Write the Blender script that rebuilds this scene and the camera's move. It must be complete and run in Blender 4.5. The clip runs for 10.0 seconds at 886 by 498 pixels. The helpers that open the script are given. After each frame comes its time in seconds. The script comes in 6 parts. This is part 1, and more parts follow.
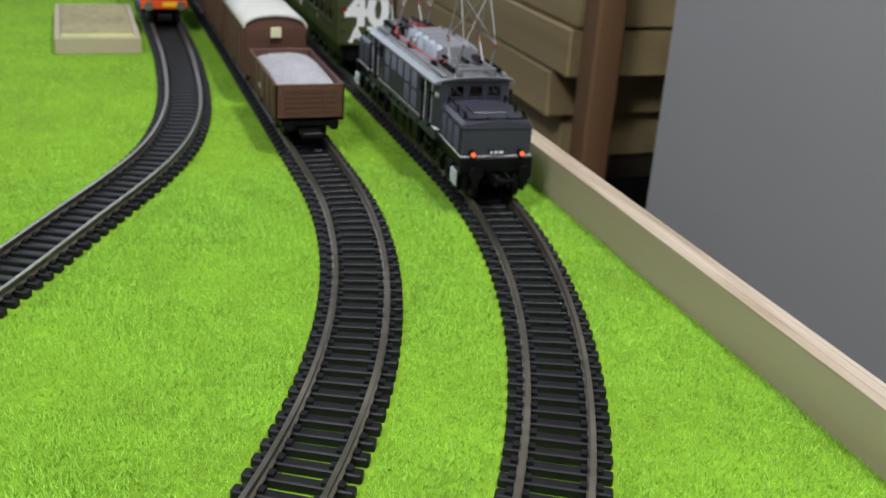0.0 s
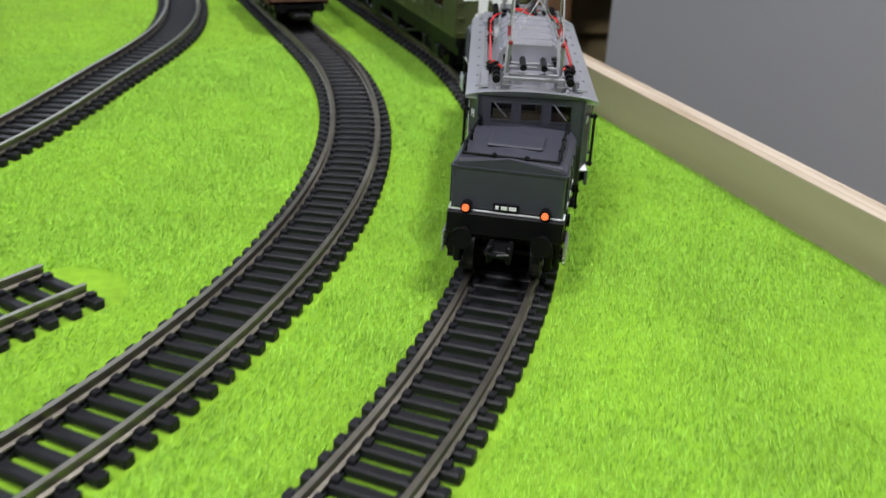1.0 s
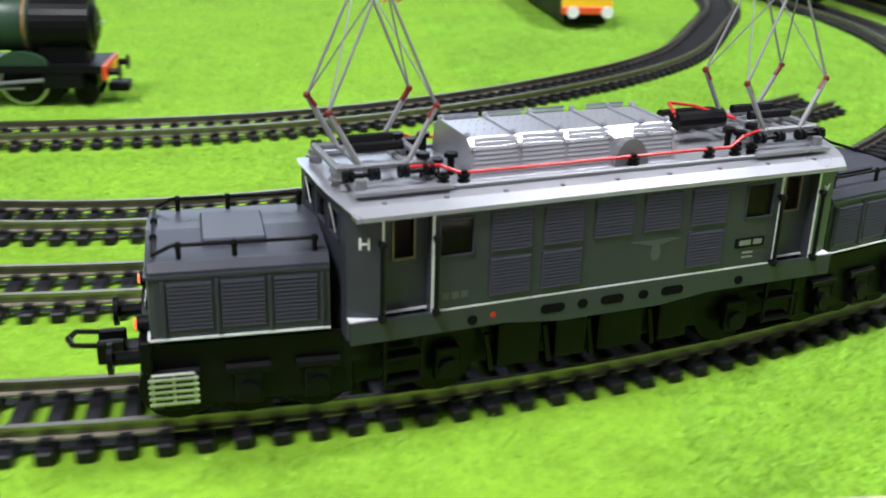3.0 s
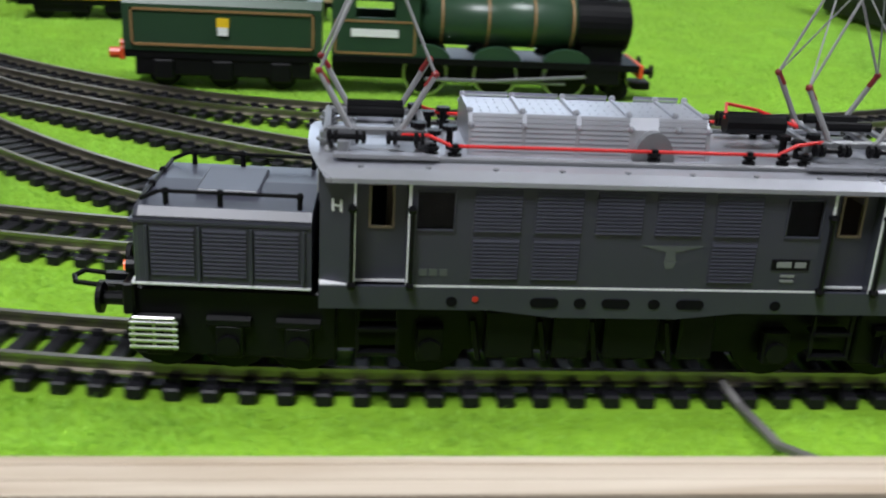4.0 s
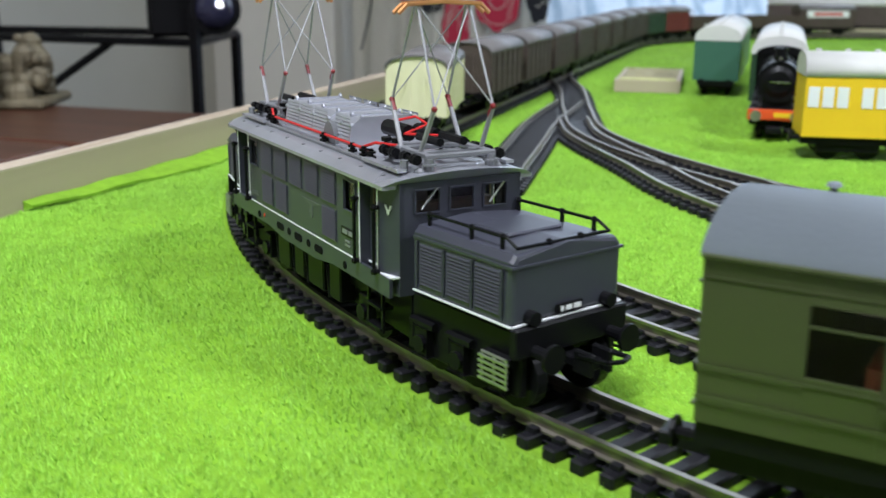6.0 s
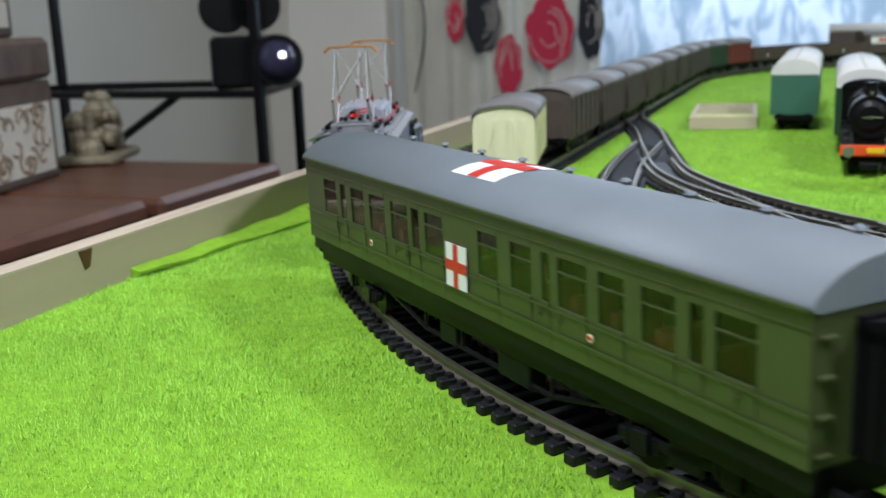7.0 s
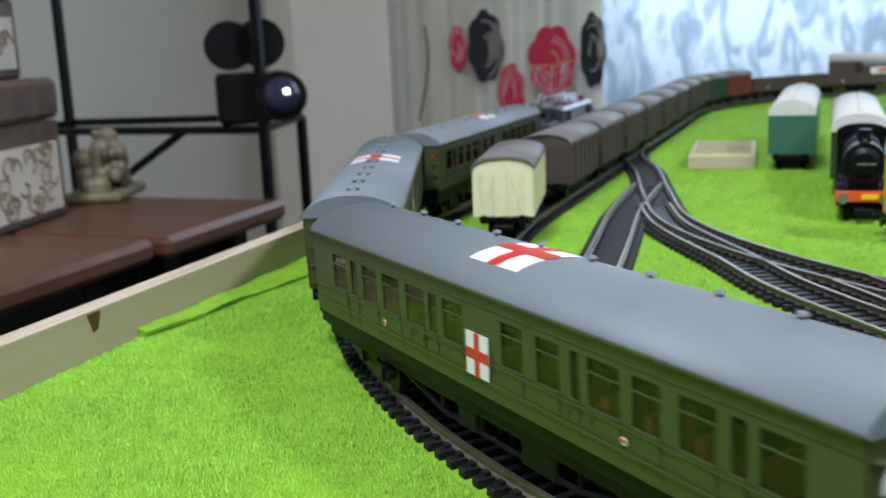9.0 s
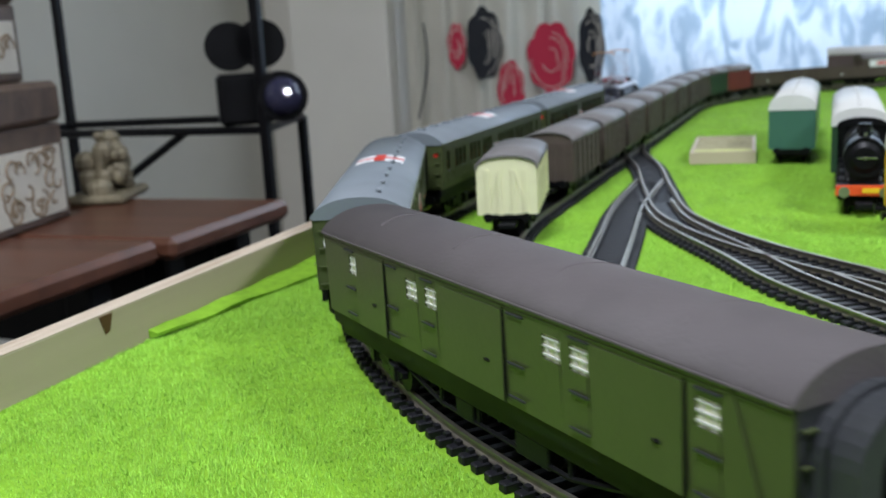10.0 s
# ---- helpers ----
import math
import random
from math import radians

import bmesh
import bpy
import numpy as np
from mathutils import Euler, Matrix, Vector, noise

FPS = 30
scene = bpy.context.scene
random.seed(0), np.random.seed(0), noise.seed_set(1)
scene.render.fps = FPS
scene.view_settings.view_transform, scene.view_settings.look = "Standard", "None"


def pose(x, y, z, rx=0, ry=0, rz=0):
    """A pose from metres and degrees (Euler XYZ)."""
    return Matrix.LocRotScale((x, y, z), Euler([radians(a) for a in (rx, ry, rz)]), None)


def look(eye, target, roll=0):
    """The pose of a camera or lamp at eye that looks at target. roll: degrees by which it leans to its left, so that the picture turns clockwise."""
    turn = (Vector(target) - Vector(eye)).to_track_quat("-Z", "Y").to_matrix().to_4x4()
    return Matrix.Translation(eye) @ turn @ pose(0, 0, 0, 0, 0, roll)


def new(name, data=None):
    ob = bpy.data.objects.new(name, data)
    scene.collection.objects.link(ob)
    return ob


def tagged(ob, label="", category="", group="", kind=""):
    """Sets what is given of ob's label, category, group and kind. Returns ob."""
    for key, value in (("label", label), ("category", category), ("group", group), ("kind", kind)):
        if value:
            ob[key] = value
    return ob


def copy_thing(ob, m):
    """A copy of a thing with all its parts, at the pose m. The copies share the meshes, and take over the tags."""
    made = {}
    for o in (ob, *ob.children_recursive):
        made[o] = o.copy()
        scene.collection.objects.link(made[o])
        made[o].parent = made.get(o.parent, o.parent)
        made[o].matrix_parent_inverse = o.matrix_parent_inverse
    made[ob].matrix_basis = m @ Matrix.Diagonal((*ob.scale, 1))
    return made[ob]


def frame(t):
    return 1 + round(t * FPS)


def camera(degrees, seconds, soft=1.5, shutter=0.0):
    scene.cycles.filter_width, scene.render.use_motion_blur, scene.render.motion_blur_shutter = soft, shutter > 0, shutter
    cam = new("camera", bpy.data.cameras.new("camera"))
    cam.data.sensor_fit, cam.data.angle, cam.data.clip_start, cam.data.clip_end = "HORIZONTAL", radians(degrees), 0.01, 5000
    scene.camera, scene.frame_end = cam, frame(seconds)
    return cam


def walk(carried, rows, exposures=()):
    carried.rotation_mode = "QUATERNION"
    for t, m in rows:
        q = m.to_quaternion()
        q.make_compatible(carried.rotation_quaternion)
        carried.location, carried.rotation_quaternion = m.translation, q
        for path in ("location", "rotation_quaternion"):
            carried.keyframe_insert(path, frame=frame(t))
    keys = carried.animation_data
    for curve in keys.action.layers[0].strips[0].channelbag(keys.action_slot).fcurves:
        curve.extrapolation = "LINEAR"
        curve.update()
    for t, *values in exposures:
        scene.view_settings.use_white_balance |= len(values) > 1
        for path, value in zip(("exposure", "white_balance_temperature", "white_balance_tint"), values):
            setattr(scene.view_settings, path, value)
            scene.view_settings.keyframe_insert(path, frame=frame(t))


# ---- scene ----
cam = camera(46.46, 10.0, soft=1.5, shutter=0.2)
PATH = (
    (0.00, look((0.4330, -0.3897, 0.1431), (0.7524, 0.4742, -0.2463), 3.86)),
    (0.50, look((0.4290, -0.4063, 0.1366), (0.7604, 0.4562, -0.2457), 4.12)),
    (1.00, look((0.4016, -0.4668, 0.1191), (0.7488, 0.3763, -0.2914), 3.03)),
    (1.50, look((0.3449, -0.5301, 0.1216), (0.7191, 0.3010, -0.2898), 2.41)),
    (2.00, look((0.2999, -0.5740, 0.1223), (0.6308, 0.2839, -0.2707), 2.06)),
    (3.50, look((0.1032, -0.6318, 0.0927), (0.1745, 0.2971, -0.2705), 1.61)),
    (4.00, look((-0.0070, -0.6312, 0.0924), (0.0895, 0.2990, -0.2617), 3.21)),
    (4.50, look((-0.0654, -0.6136, 0.0838), (-0.1003, 0.3296, -0.2465), 2.28)),
    (4.70, look((-0.0774, -0.6054, 0.0785), (-0.1920, 0.3370, -0.2356), 1.61)),
    (4.90, look((-0.0969, -0.6030, 0.0802), (-0.2607, 0.3321, -0.2343), 1.18)),
    (5.00, look((-0.1067, -0.6008, 0.0811), (-0.2901, 0.3301, -0.2347), 1.22)),
    (5.10, look((-0.1181, -0.5988, 0.0804), (-0.3157, 0.3301, -0.2331), 0.95)),
    (5.20, look((-0.1269, -0.5958, 0.0811), (-0.3426, 0.3289, -0.2327), 1.07)),
    (6.30, look((-0.2064, -0.5702, 0.0852), (-0.5233, 0.3486, -0.1499), -0.41)),
    (6.50, look((-0.2104, -0.5733, 0.0838), (-0.5357, 0.3449, -0.1425), -1.46)),
    (7.00, look((-0.2125, -0.5741, 0.0911), (-0.5583, 0.3372, -0.1324), -2.00)),
    (7.50, look((-0.2111, -0.5741, 0.0912), (-0.5562, 0.3382, -0.1293), -1.84)),
    (8.00, look((-0.2119, -0.5779, 0.0975), (-0.5585, 0.3348, -0.1188), -2.39)),
    (8.50, look((-0.2106, -0.5772, 0.1008), (-0.5620, 0.3359, -0.1060), -2.26)),
    (9.00, look((-0.2079, -0.5783, 0.1060), (-0.5597, 0.3356, -0.0963), -2.49)),
    (9.50, look((-0.2083, -0.5808, 0.1071), (-0.5553, 0.3340, -0.0998), -2.88)),
    (10.00, look((-0.2085, -0.5829, 0.1077), (-0.5607, 0.3303, -0.0973), -3.19)),
)
cam.data.dof.use_dof = True
cam.data.dof.focus_distance, cam.data.dof.aperture_fstop = 0.24, 32.0
walk(cam, PATH, ((0.0, -0.5, 6500, 10), (0.5, -0.5, 6500, 10), (1.0, -0.3, 6500, 12), (1.5, -0.12, 6500, 14), (2.0, 0.0, 6450, 14), (3.5, -0.1, 6300, 10), (4.0, -0.4, 6250, 10), (4.5, 0.0, 6100, 10), (5.0, 0.2, 6050, 10), (6.5, -0.08, 6050, 10), (10.0, -0.1, 6000, 10)))

# ---- the plan of the layout, in metres ----
R, RL, LR, LL = 0.4558, 0.4289, 0.1269, -0.0028   # radii of the two near corners, ends of the near straight
GAP = 0.057                               # between the two running lines
YF = 0.66                                 # where the far corners begin
XE, XW, YN, YE = 0.6108, -0.4494, -0.5117, 1.19   # inner faces of the four board edges
HB = 0.0170                                 # height of the edges above the grass
RAIL = 0.0055                             # rail top above the grass

# ---- light ----
world = bpy.data.worlds.new("world")
scene.world = world
world.use_nodes = True
bg = world.node_tree.nodes["Background"]
bg.inputs[0].default_value = (0.75, 0.85, 1.0, 1)
bg.inputs[1].default_value = 0.35


def area(name, xyz, target, size, power, colour):
    d = bpy.data.lights.new(name, "AREA")
    d.shape, d.size, d.size_y, d.energy, d.color = "RECTANGLE", size[0], size[1], power, colour
    ob = new(name, d)
    ob.matrix_world = look(xyz, target)
    return ob


area("ceiling_lamp_light", (0.78, -0.34, 1.04), (0.4, -0.3, 0), (0.20, 0.20), 20, (0.97, 0.97, 1.0))
area("ceiling_lamp_light", (-0.42, -1.00, 1.50), (-0.2, -0.35, 0), (0.45, 0.45), 37, (0.97, 0.97, 1.0))
area("window_light", (-0.05, 1.76, 0.55), (-0.05, 0.3, 0.0), (1.3, 1.1), 12, (0.80, 0.89, 1.0))
scene.view_settings.exposure = 0.25


# ---- materials ----
def mat(name, col, rough=0.5, metal=0.0, var=0.12, scale=120.0, bump=0.0, bscale=400.0, emit=None, spec=0.5, island=0.0):
    m = bpy.data.materials.new(name)
    m.use_nodes = True
    nt = m.node_tree
    b = nt.nodes["Principled BSDF"]
    b.inputs["Roughness"].default_value = rough
    b.inputs["Metallic"].default_value = metal
    b.inputs["Specular IOR Level"].default_value = spec
    b.inputs["Base Color"].default_value = (*col, 1)
    if var:
        tc = nt.nodes.new("ShaderNodeTexCoord")
        n1 = nt.nodes.new("ShaderNodeTexNoise")
        n1.inputs["Scale"].default_value, n1.inputs["Detail"].default_value = scale, 5
        nt.links.new(tc.outputs["Object"], n1.inputs["Vector"])
        n2 = nt.nodes.new("ShaderNodeTexNoise")
        n2.inputs["Scale"].default_value, n2.inputs["Detail"].default_value = scale * 0.13, 3
        nt.links.new(tc.outputs["Object"], n2.inputs["Vector"])
        add = nt.nodes.new("ShaderNodeMath")
        add.operation = "ADD"
        nt.links.new(n1.outputs["Fac"], add.inputs[0])
        nt.links.new(n2.outputs["Fac"], add.inputs[1])
        last = add.outputs[0]
        if island:
            oi = nt.nodes.new("ShaderNodeNewGeometry")
            ma = nt.nodes.new("ShaderNodeMath")
            ma.operation = "MULTIPLY_ADD"
            ma.inputs[1].default_value = island
            nt.links.new(oi.outputs["Random Per Island"], ma.inputs[0])
            nt.links.new(last, ma.inputs[2])
            last = ma.outputs[0]
        mr = nt.nodes.new("ShaderNodeMapRange")
        mr.inputs["From Min"].default_value, mr.inputs["From Max"].default_value = 0.6, 1.4 + island
        mr.inputs["To Min"].default_value, mr.inputs["To Max"].default_value = 1 - var, 1 + var
        nt.links.new(last, mr.inputs["Value"])
        mx = nt.nodes.new("ShaderNodeMix")
        mx.data_type, mx.blend_type = "RGBA", "MULTIPLY"
        mx.inputs["Factor"].default_value = 1
        mx.inputs["A"].default_value = (*col, 1)
        nt.links.new(mr.outputs["Result"], mx.inputs["B"])
        nt.links.new(mx.outputs["Result"], b.inputs["Base Color"])
        rr = nt.nodes.new("ShaderNodeMapRange")
        rr.inputs["From Min"].default_value, rr.inputs["From Max"].default_value = 0.3, 0.7
        rr.inputs["To Min"].default_value, rr.inputs["To Max"].default_value = max(0.02, rough - 0.08), min(1, rough + 0.08)
        nt.links.new(n2.outputs["Fac"], rr.inputs["Value"])
        nt.links.new(rr.outputs["Result"], b.inputs["Roughness"])
        if bump:
            n3 = nt.nodes.new("ShaderNodeTexNoise")
            n3.inputs["Scale"].default_value, n3.inputs["Detail"].default_value = bscale, 3
            nt.links.new(tc.outputs["Object"], n3.inputs["Vector"])
            bp = nt.nodes.new("ShaderNodeBump")
            bp.inputs["Strength"].default_value, bp.inputs["Distance"].default_value = bump, 0.0005
            nt.links.new(n3.outputs["Fac"], bp.inputs["Height"])
            nt.links.new(bp.outputs["Normal"], b.inputs["Normal"])
    if emit:
        b.inputs["Emission Color"].default_value = (*emit[:3], 1)
        b.inputs["Emission Strength"].default_value = emit[3]
    return m


def wood_mat(name, light, dark, scale, rough=0.55, axis=0):
    m = bpy.data.materials.new(name)
    m.use_nodes = True
    nt = m.node_tree
    b = nt.nodes["Principled BSDF"]
    b.inputs["Roughness"].default_value = rough
    tc = nt.nodes.new("ShaderNodeTexCoord")
    mp = nt.nodes.new("ShaderNodeMapping")
    sc = [scale, scale, scale]
    sc[axis] = scale * 0.06
    mp.inputs["Scale"].default_value = sc
    nt.links.new(tc.outputs["Object"], mp.inputs["Vector"])
    n = nt.nodes.new("ShaderNodeTexNoise")
    n.inputs["Scale"].default_value, n.inputs["Detail"].default_value, n.inputs["Distortion"].default_value = 1, 6, 0.6
    nt.links.new(mp.outputs["Vector"], n.inputs["Vector"])
    r = nt.nodes.new("ShaderNodeValToRGB")
    r.color_ramp.elements[0].position, r.color_ramp.elements[0].color = 0.3, (*dark, 1)
    r.color_ramp.elements[1].position, r.color_ramp.elements[1].color = 0.7, (*light, 1)
    nt.links.new(n.outputs["Fac"], r.inputs["Fac"])
    nt.links.new(r.outputs["Color"], b.inputs["Base Color"])
    bp = nt.nodes.new("ShaderNodeBump")
    bp.inputs["Strength"].default_value, bp.inputs["Distance"].default_value = 0.25, 0.0006
    nt.links.new(n.outputs["Fac"], bp.inputs["Height"])
    nt.links.new(bp.outputs["Normal"], b.inputs["Normal"])
    return m


M_GRASS = mat("grass_mat_green", (0.21, 0.40, 0.026), 0.85, 0, 0.30, 260, 0.6, 900, spec=0.15)
M_BLADE = mat("grass_fibre_green", (0.30, 0.56, 0.066), 0.7, 0, 0.52, 90, spec=0.2, island=1.0)
for _n in (M_BLADE.node_tree,):
    # fibres shade mostly like the mat that they stand on
    _g, _v, _z = _n.nodes.new("ShaderNodeNewGeometry"), _n.nodes.new("ShaderNodeVectorMath"), _n.nodes.new("ShaderNodeVectorMath")
    _v.operation, _z.operation = "ADD", "NORMALIZE"
    _v.inputs[1].default_value = (0, 0, 0.42)
    _n.links.new(_g.outputs["Normal"], _v.inputs[0])
    _n.links.new(_v.outputs[0], _z.inputs[0])
    _n.links.new(_z.outputs[0], _n.nodes["Principled BSDF"].inputs["Normal"])
M_SLEEPER = mat("black_sleeper_plastic", (0.010, 0.010, 0.013), 0.5, 0, 0.25, 300, 0.2, spec=0.28)
M_RAIL = mat("nickel_rail_side", (0.29, 0.262, 0.22), 0.45, 0.9, 0.2, 250)
# nickel rail heads, toned lighter to carry the glints in the colour
M_RAILB = mat("rail_head_glint", (0.36, 0.33, 0.28), 0.42, 1.0, 0.15, 250)
M_PLY = wood_mat("pale_plywood", (0.5, 0.43, 0.31), (0.42, 0.35, 0.24), 60, 0.6, axis=1)
M_PLYX = wood_mat("pale_plywood_x", (0.5, 0.43, 0.31), (0.42, 0.35, 0.24), 60, 0.6, axis=0)
M_PLYTOP = wood_mat("plywood_end_grain", (0.6, 0.52, 0.42), (0.4, 0.31, 0.22), 220, 0.7, axis=1)
M_PLYTOPX = wood_mat("plywood_end_grain_x", (0.6, 0.52, 0.42), (0.4, 0.31, 0.22), 220, 0.7, axis=0)
M_GREY = mat("dark_grey_loco_paint", (0.046, 0.048, 0.066), 0.40, 0, 0.08, 90)
M_GREYL = mat("louvre_grey", (0.048, 0.050, 0.068), 0.36, 0, 0.06, 90)
M_SILVER = mat("silver_roof_paint", (0.47, 0.48, 0.53), 0.33, 0.6, 0.1, 160)
M_ROOFG = mat("grey_roof_deck", (0.2, 0.205, 0.22), 0.45, 0.2, 0.1, 160)
M_BLACK = mat("matt_black_plastic", (0.005, 0.005, 0.006), 0.4, 0, 0.15, 200, spec=0.16)
M_DARK = mat("dark_opening", (0.006, 0.006, 0.007), 0.8, 0, 0, spec=0.08)
M_WHITE = mat("white_print", (0.82, 0.83, 0.85), 0.5, 0, 0.03, 200)
M_RED = mat("red_print", (0.55, 0.03, 0.02), 0.45, 0, 0.06, 200)
M_REDW = mat("red_wire", (0.6, 0.02, 0.02), 0.4, 0, 0)
M_OLIVE = mat("olive_green_coach_paint", (0.055, 0.068, 0.025), 0.40, 0, 0.09, 70, 0.1, 700)
M_CROOF = mat("blue_grey_coach_roof", (0.165, 0.19, 0.215), 0.58, 0, 0.09, 60, 0.15, 900, spec=0.4)
M_BROOF = mat("brown_grey_van_roof", (0.095, 0.083, 0.085), 0.72, 0, 0.14, 60, 0.25, 900, spec=0.3)
M_SEAT = mat("brick_red_seats", (0.3, 0.075, 0.035), 0.6, 0, 0.2, 200)
M_CREAM = mat("pale_cream_plastic", (0.78, 0.77, 0.5), 0.45, 0, 0.04, 100)
M_BROWN = mat("brown_wagon_plastic", (0.115, 0.055, 0.038), 0.5, 0, 0.1, 100)
M_BROWND = mat("weathered_dark_wagon", (0.075, 0.055, 0.045), 0.6, 0, 0.2, 100)
M_RUST = mat("dull_red_wagon", (0.16, 0.03, 0.025), 0.6, 0, 0.2, 100)
M_WROOF = mat("pale_wagon_roof", (0.62, 0.62, 0.6), 0.55, 0, 0.06, 90)
M_GROOF = mat("grey_wagon_roof", (0.16, 0.15, 0.15), 0.55, 0, 0.15, 90)
M_LOAD = mat("grey_stone_load", (0.42, 0.42, 0.46), 0.9, 0, 0.2, 700, 1.0, 1500)
M_LGREEN = mat("brunswick_green_paint", (0.024, 0.060, 0.032), 0.35, 0, 0.06, 80)
M_TGREEN = mat("teal_green_coach", (0.045, 0.13, 0.09), 0.4, 0, 0.05, 80)
M_YELLOW = mat("bright_yellow_paint", (0.85, 0.56, 0.018), 0.4, 0, 0.04, 80)
M_ORANGE = mat("orange_lining", (0.26, 0.15, 0.06), 0.5, 0, 0)
M_FRAME = mat("dull_tan_frame", (0.2, 0.15, 0.1), 0.5, 0, 0.1, 200)
M_STEEL = mat("steel_tread", (0.5, 0.5, 0.5), 0.3, 1.0, 0.1, 200)
M_BRASS = mat("copper_strip", (0.75, 0.36, 0.14), 0.35, 0.8, 0.1, 300)
M_LAMP = mat("lit_red_lamp", (0.5, 0.03, 0.01), 0.3, 0, 0, emit=(1.0, 0.2, 0.06, 1.5))
M_GLASS = bpy.data.materials.new("window_glazing")
M_GLASS.use_nodes = True
_b = M_GLASS.node_tree.nodes["Principled BSDF"]
_b.inputs["Transmission Weight"].default_value, _b.inputs["Roughness"].default_value, _b.inputs["IOR"].default_value = 1.0, 0.03, 1.3
# one cream paint: shade put into the wall's tone, light into the pier's
M_WALL = mat("cream_wall_paint_shaded", (0.54, 0.525, 0.46), 0.7, 0, 0.06, 6)
M_PIER = mat("cream_paint_lit", (0.76, 0.73, 0.66), 0.7, 0, 0.05, 6)
M_GWALL = mat("grey_panel_paint", (0.42, 0.425, 0.44), 0.5, 0, 0.04, 5)
M_FLOOR = mat("dark_carpet", (0.05, 0.045, 0.04), 0.95, 0, 0.3, 60)
M_DESK = wood_mat("red_brown_wood_shelf", (0.13, 0.052, 0.030), (0.07, 0.028, 0.016), 30, 0.35)
M_BOXW = wood_mat("brown_box_wood", (0.13, 0.085, 0.06), (0.065, 0.042, 0.03), 40, 0.5)


# ---- mesh helpers ----
def part(name, bm, material, parent=None, label="", smooth=False):
    me = bpy.data.meshes.new(name)
    bmesh.ops.recalc_face_normals(bm, faces=bm.faces)
    if smooth:
        for f in bm.faces:
            f.smooth = True
    bm.to_mesh(me)
    bm.free()
    for mm in (material if isinstance(material, (list, tuple)) else [material]):
        me.materials.append(mm)
    ob = new(name, me)
    if parent:
        ob.parent = parent
    if label:
        tagged(ob, label)
    return ob


def box(bm, x0, x1, y0, y1, z0, z1, bev=0.0, mi=0):
    r = bmesh.ops.create_cube(bm, size=1.0)
    vs = r["verts"]
    for v in vs:
        v.co = Vector(((x0 + x1) / 2 + v.co.x * (x1 - x0), (y0 + y1) / 2 + v.co.y * (y1 - y0), (z0 + z1) / 2 + v.co.z * (z1 - z0)))
    fs = {f for v in vs for f in v.link_faces}
    for f in fs:
        f.material_index = mi
    if bev:
        bmesh.ops.bevel(bm, geom=list({e for v in vs for e in v.link_edges}), offset=bev, segments=1, affect="EDGES", profile=0.5)
    return vs


def rod(bm, a, b, r, seg=6, mi=0, r2=None):
    a, b = Vector(a), Vector(b)
    d = b - a
    res = bmesh.ops.create_cone(bm, cap_ends=True, segments=seg, radius1=r, radius2=r if r2 is None else r2, depth=d.length)
    m = Matrix.Translation((a + b) / 2) @ d.to_track_quat("Z", "Y").to_matrix().to_4x4()
    bmesh.ops.transform(bm, matrix=m, verts=res["verts"])
    for f in {f for v in res["verts"] for f in v.link_faces}:
        f.material_index = mi
    return res["verts"]


def ball(bm, c, r, seg=8, sz=1.0):
    res = bmesh.ops.create_uvsphere(bm, u_segments=seg, v_segments=max(4, seg // 2 + 1), radius=r)
    bmesh.ops.transform(bm, matrix=Matrix.Translation(c) @ Matrix.Diagonal((1, 1, sz, 1)), verts=res["verts"])
    return res["verts"]


def prism(bm, prof, x0, x1, mi=0):
    """A closed profile of (y, z) drawn out along x."""
    a = [bm.verts.new((x0, y, z)) for y, z in prof]
    b = [bm.verts.new((x1, y, z)) for y, z in prof]
    n = len(prof)
    fs = [bm.faces.new(a), bm.faces.new(b[::-1])]
    for i in range(n):
        fs.append(bm.faces.new((a[i], a[(i + 1) % n], b[(i + 1) % n], b[i])))
    for f in fs:
        f.material_index = mi
    return a + b


def prism_y(bm, prof, y0, y1, mi=0):
    """A closed profile of (x, z) drawn out along y."""
    a = [bm.verts.new((x, y0, z)) for x, z in prof]
    b = [bm.verts.new((x, y1, z)) for x, z in prof]
    n = len(prof)
    fs = [bm.faces.new(a), bm.faces.new(b[::-1])]
    for i in range(n):
        fs.append(bm.faces.new((a[i], a[(i + 1) % n], b[(i + 1) % n], b[i])))
    for f in fs:
        f.material_index = mi


def pierced(bm, x0, x1, y0, y1, z0, z1, holes):
    """A wall along x between y0 and y1 with openings (xa, xb, za, zb) all through it; openings in one column share xa, xb."""
    cols = {}
    for xa, xb, za, zb in holes:
        cols.setdefault((xa, xb), []).append((za, zb))
    x = x0
    for (xa, xb), zs in sorted(cols.items()):
        if xa > x:
            box(bm, x, xa, y0, y1, z0, z1)
        z = z0
        for za, zb in sorted(zs):
            box(bm, xa, xb, y0, y1, z, za)
            z = zb
        box(bm, xa, xb, y0, y1, z, z1)
        x = xb
    if x < x1:
        box(bm, x, x1, y0, y1, z0, z1)
    bmesh.ops.remove_doubles(bm, verts=bm.verts, dist=1e-6)


def lettering(text, size, m, material, parent, label="", bold=0.022):
    cu = bpy.data.curves.new("lettering", "FONT")
    cu.body, cu.size, cu.extrude, cu.align_x, cu.align_y, cu.offset = text, size, 0.00008, "CENTER", "CENTER", size * bold
    tmp = bpy.data.objects.new("lettering", cu)
    me = bpy.data.meshes.new_from_object(tmp)
    bpy.data.objects.remove(tmp)
    me.transform(m)
    me.materials.append(material)
    ob = new("lettering", me)
    ob.parent = parent
    if label:
        tagged(ob, label)
    return ob


def root(name, label, category, group=""):
    ob = new(name)
    ob.empty_display_size = 0.02
    return tagged(ob, label, category, group)


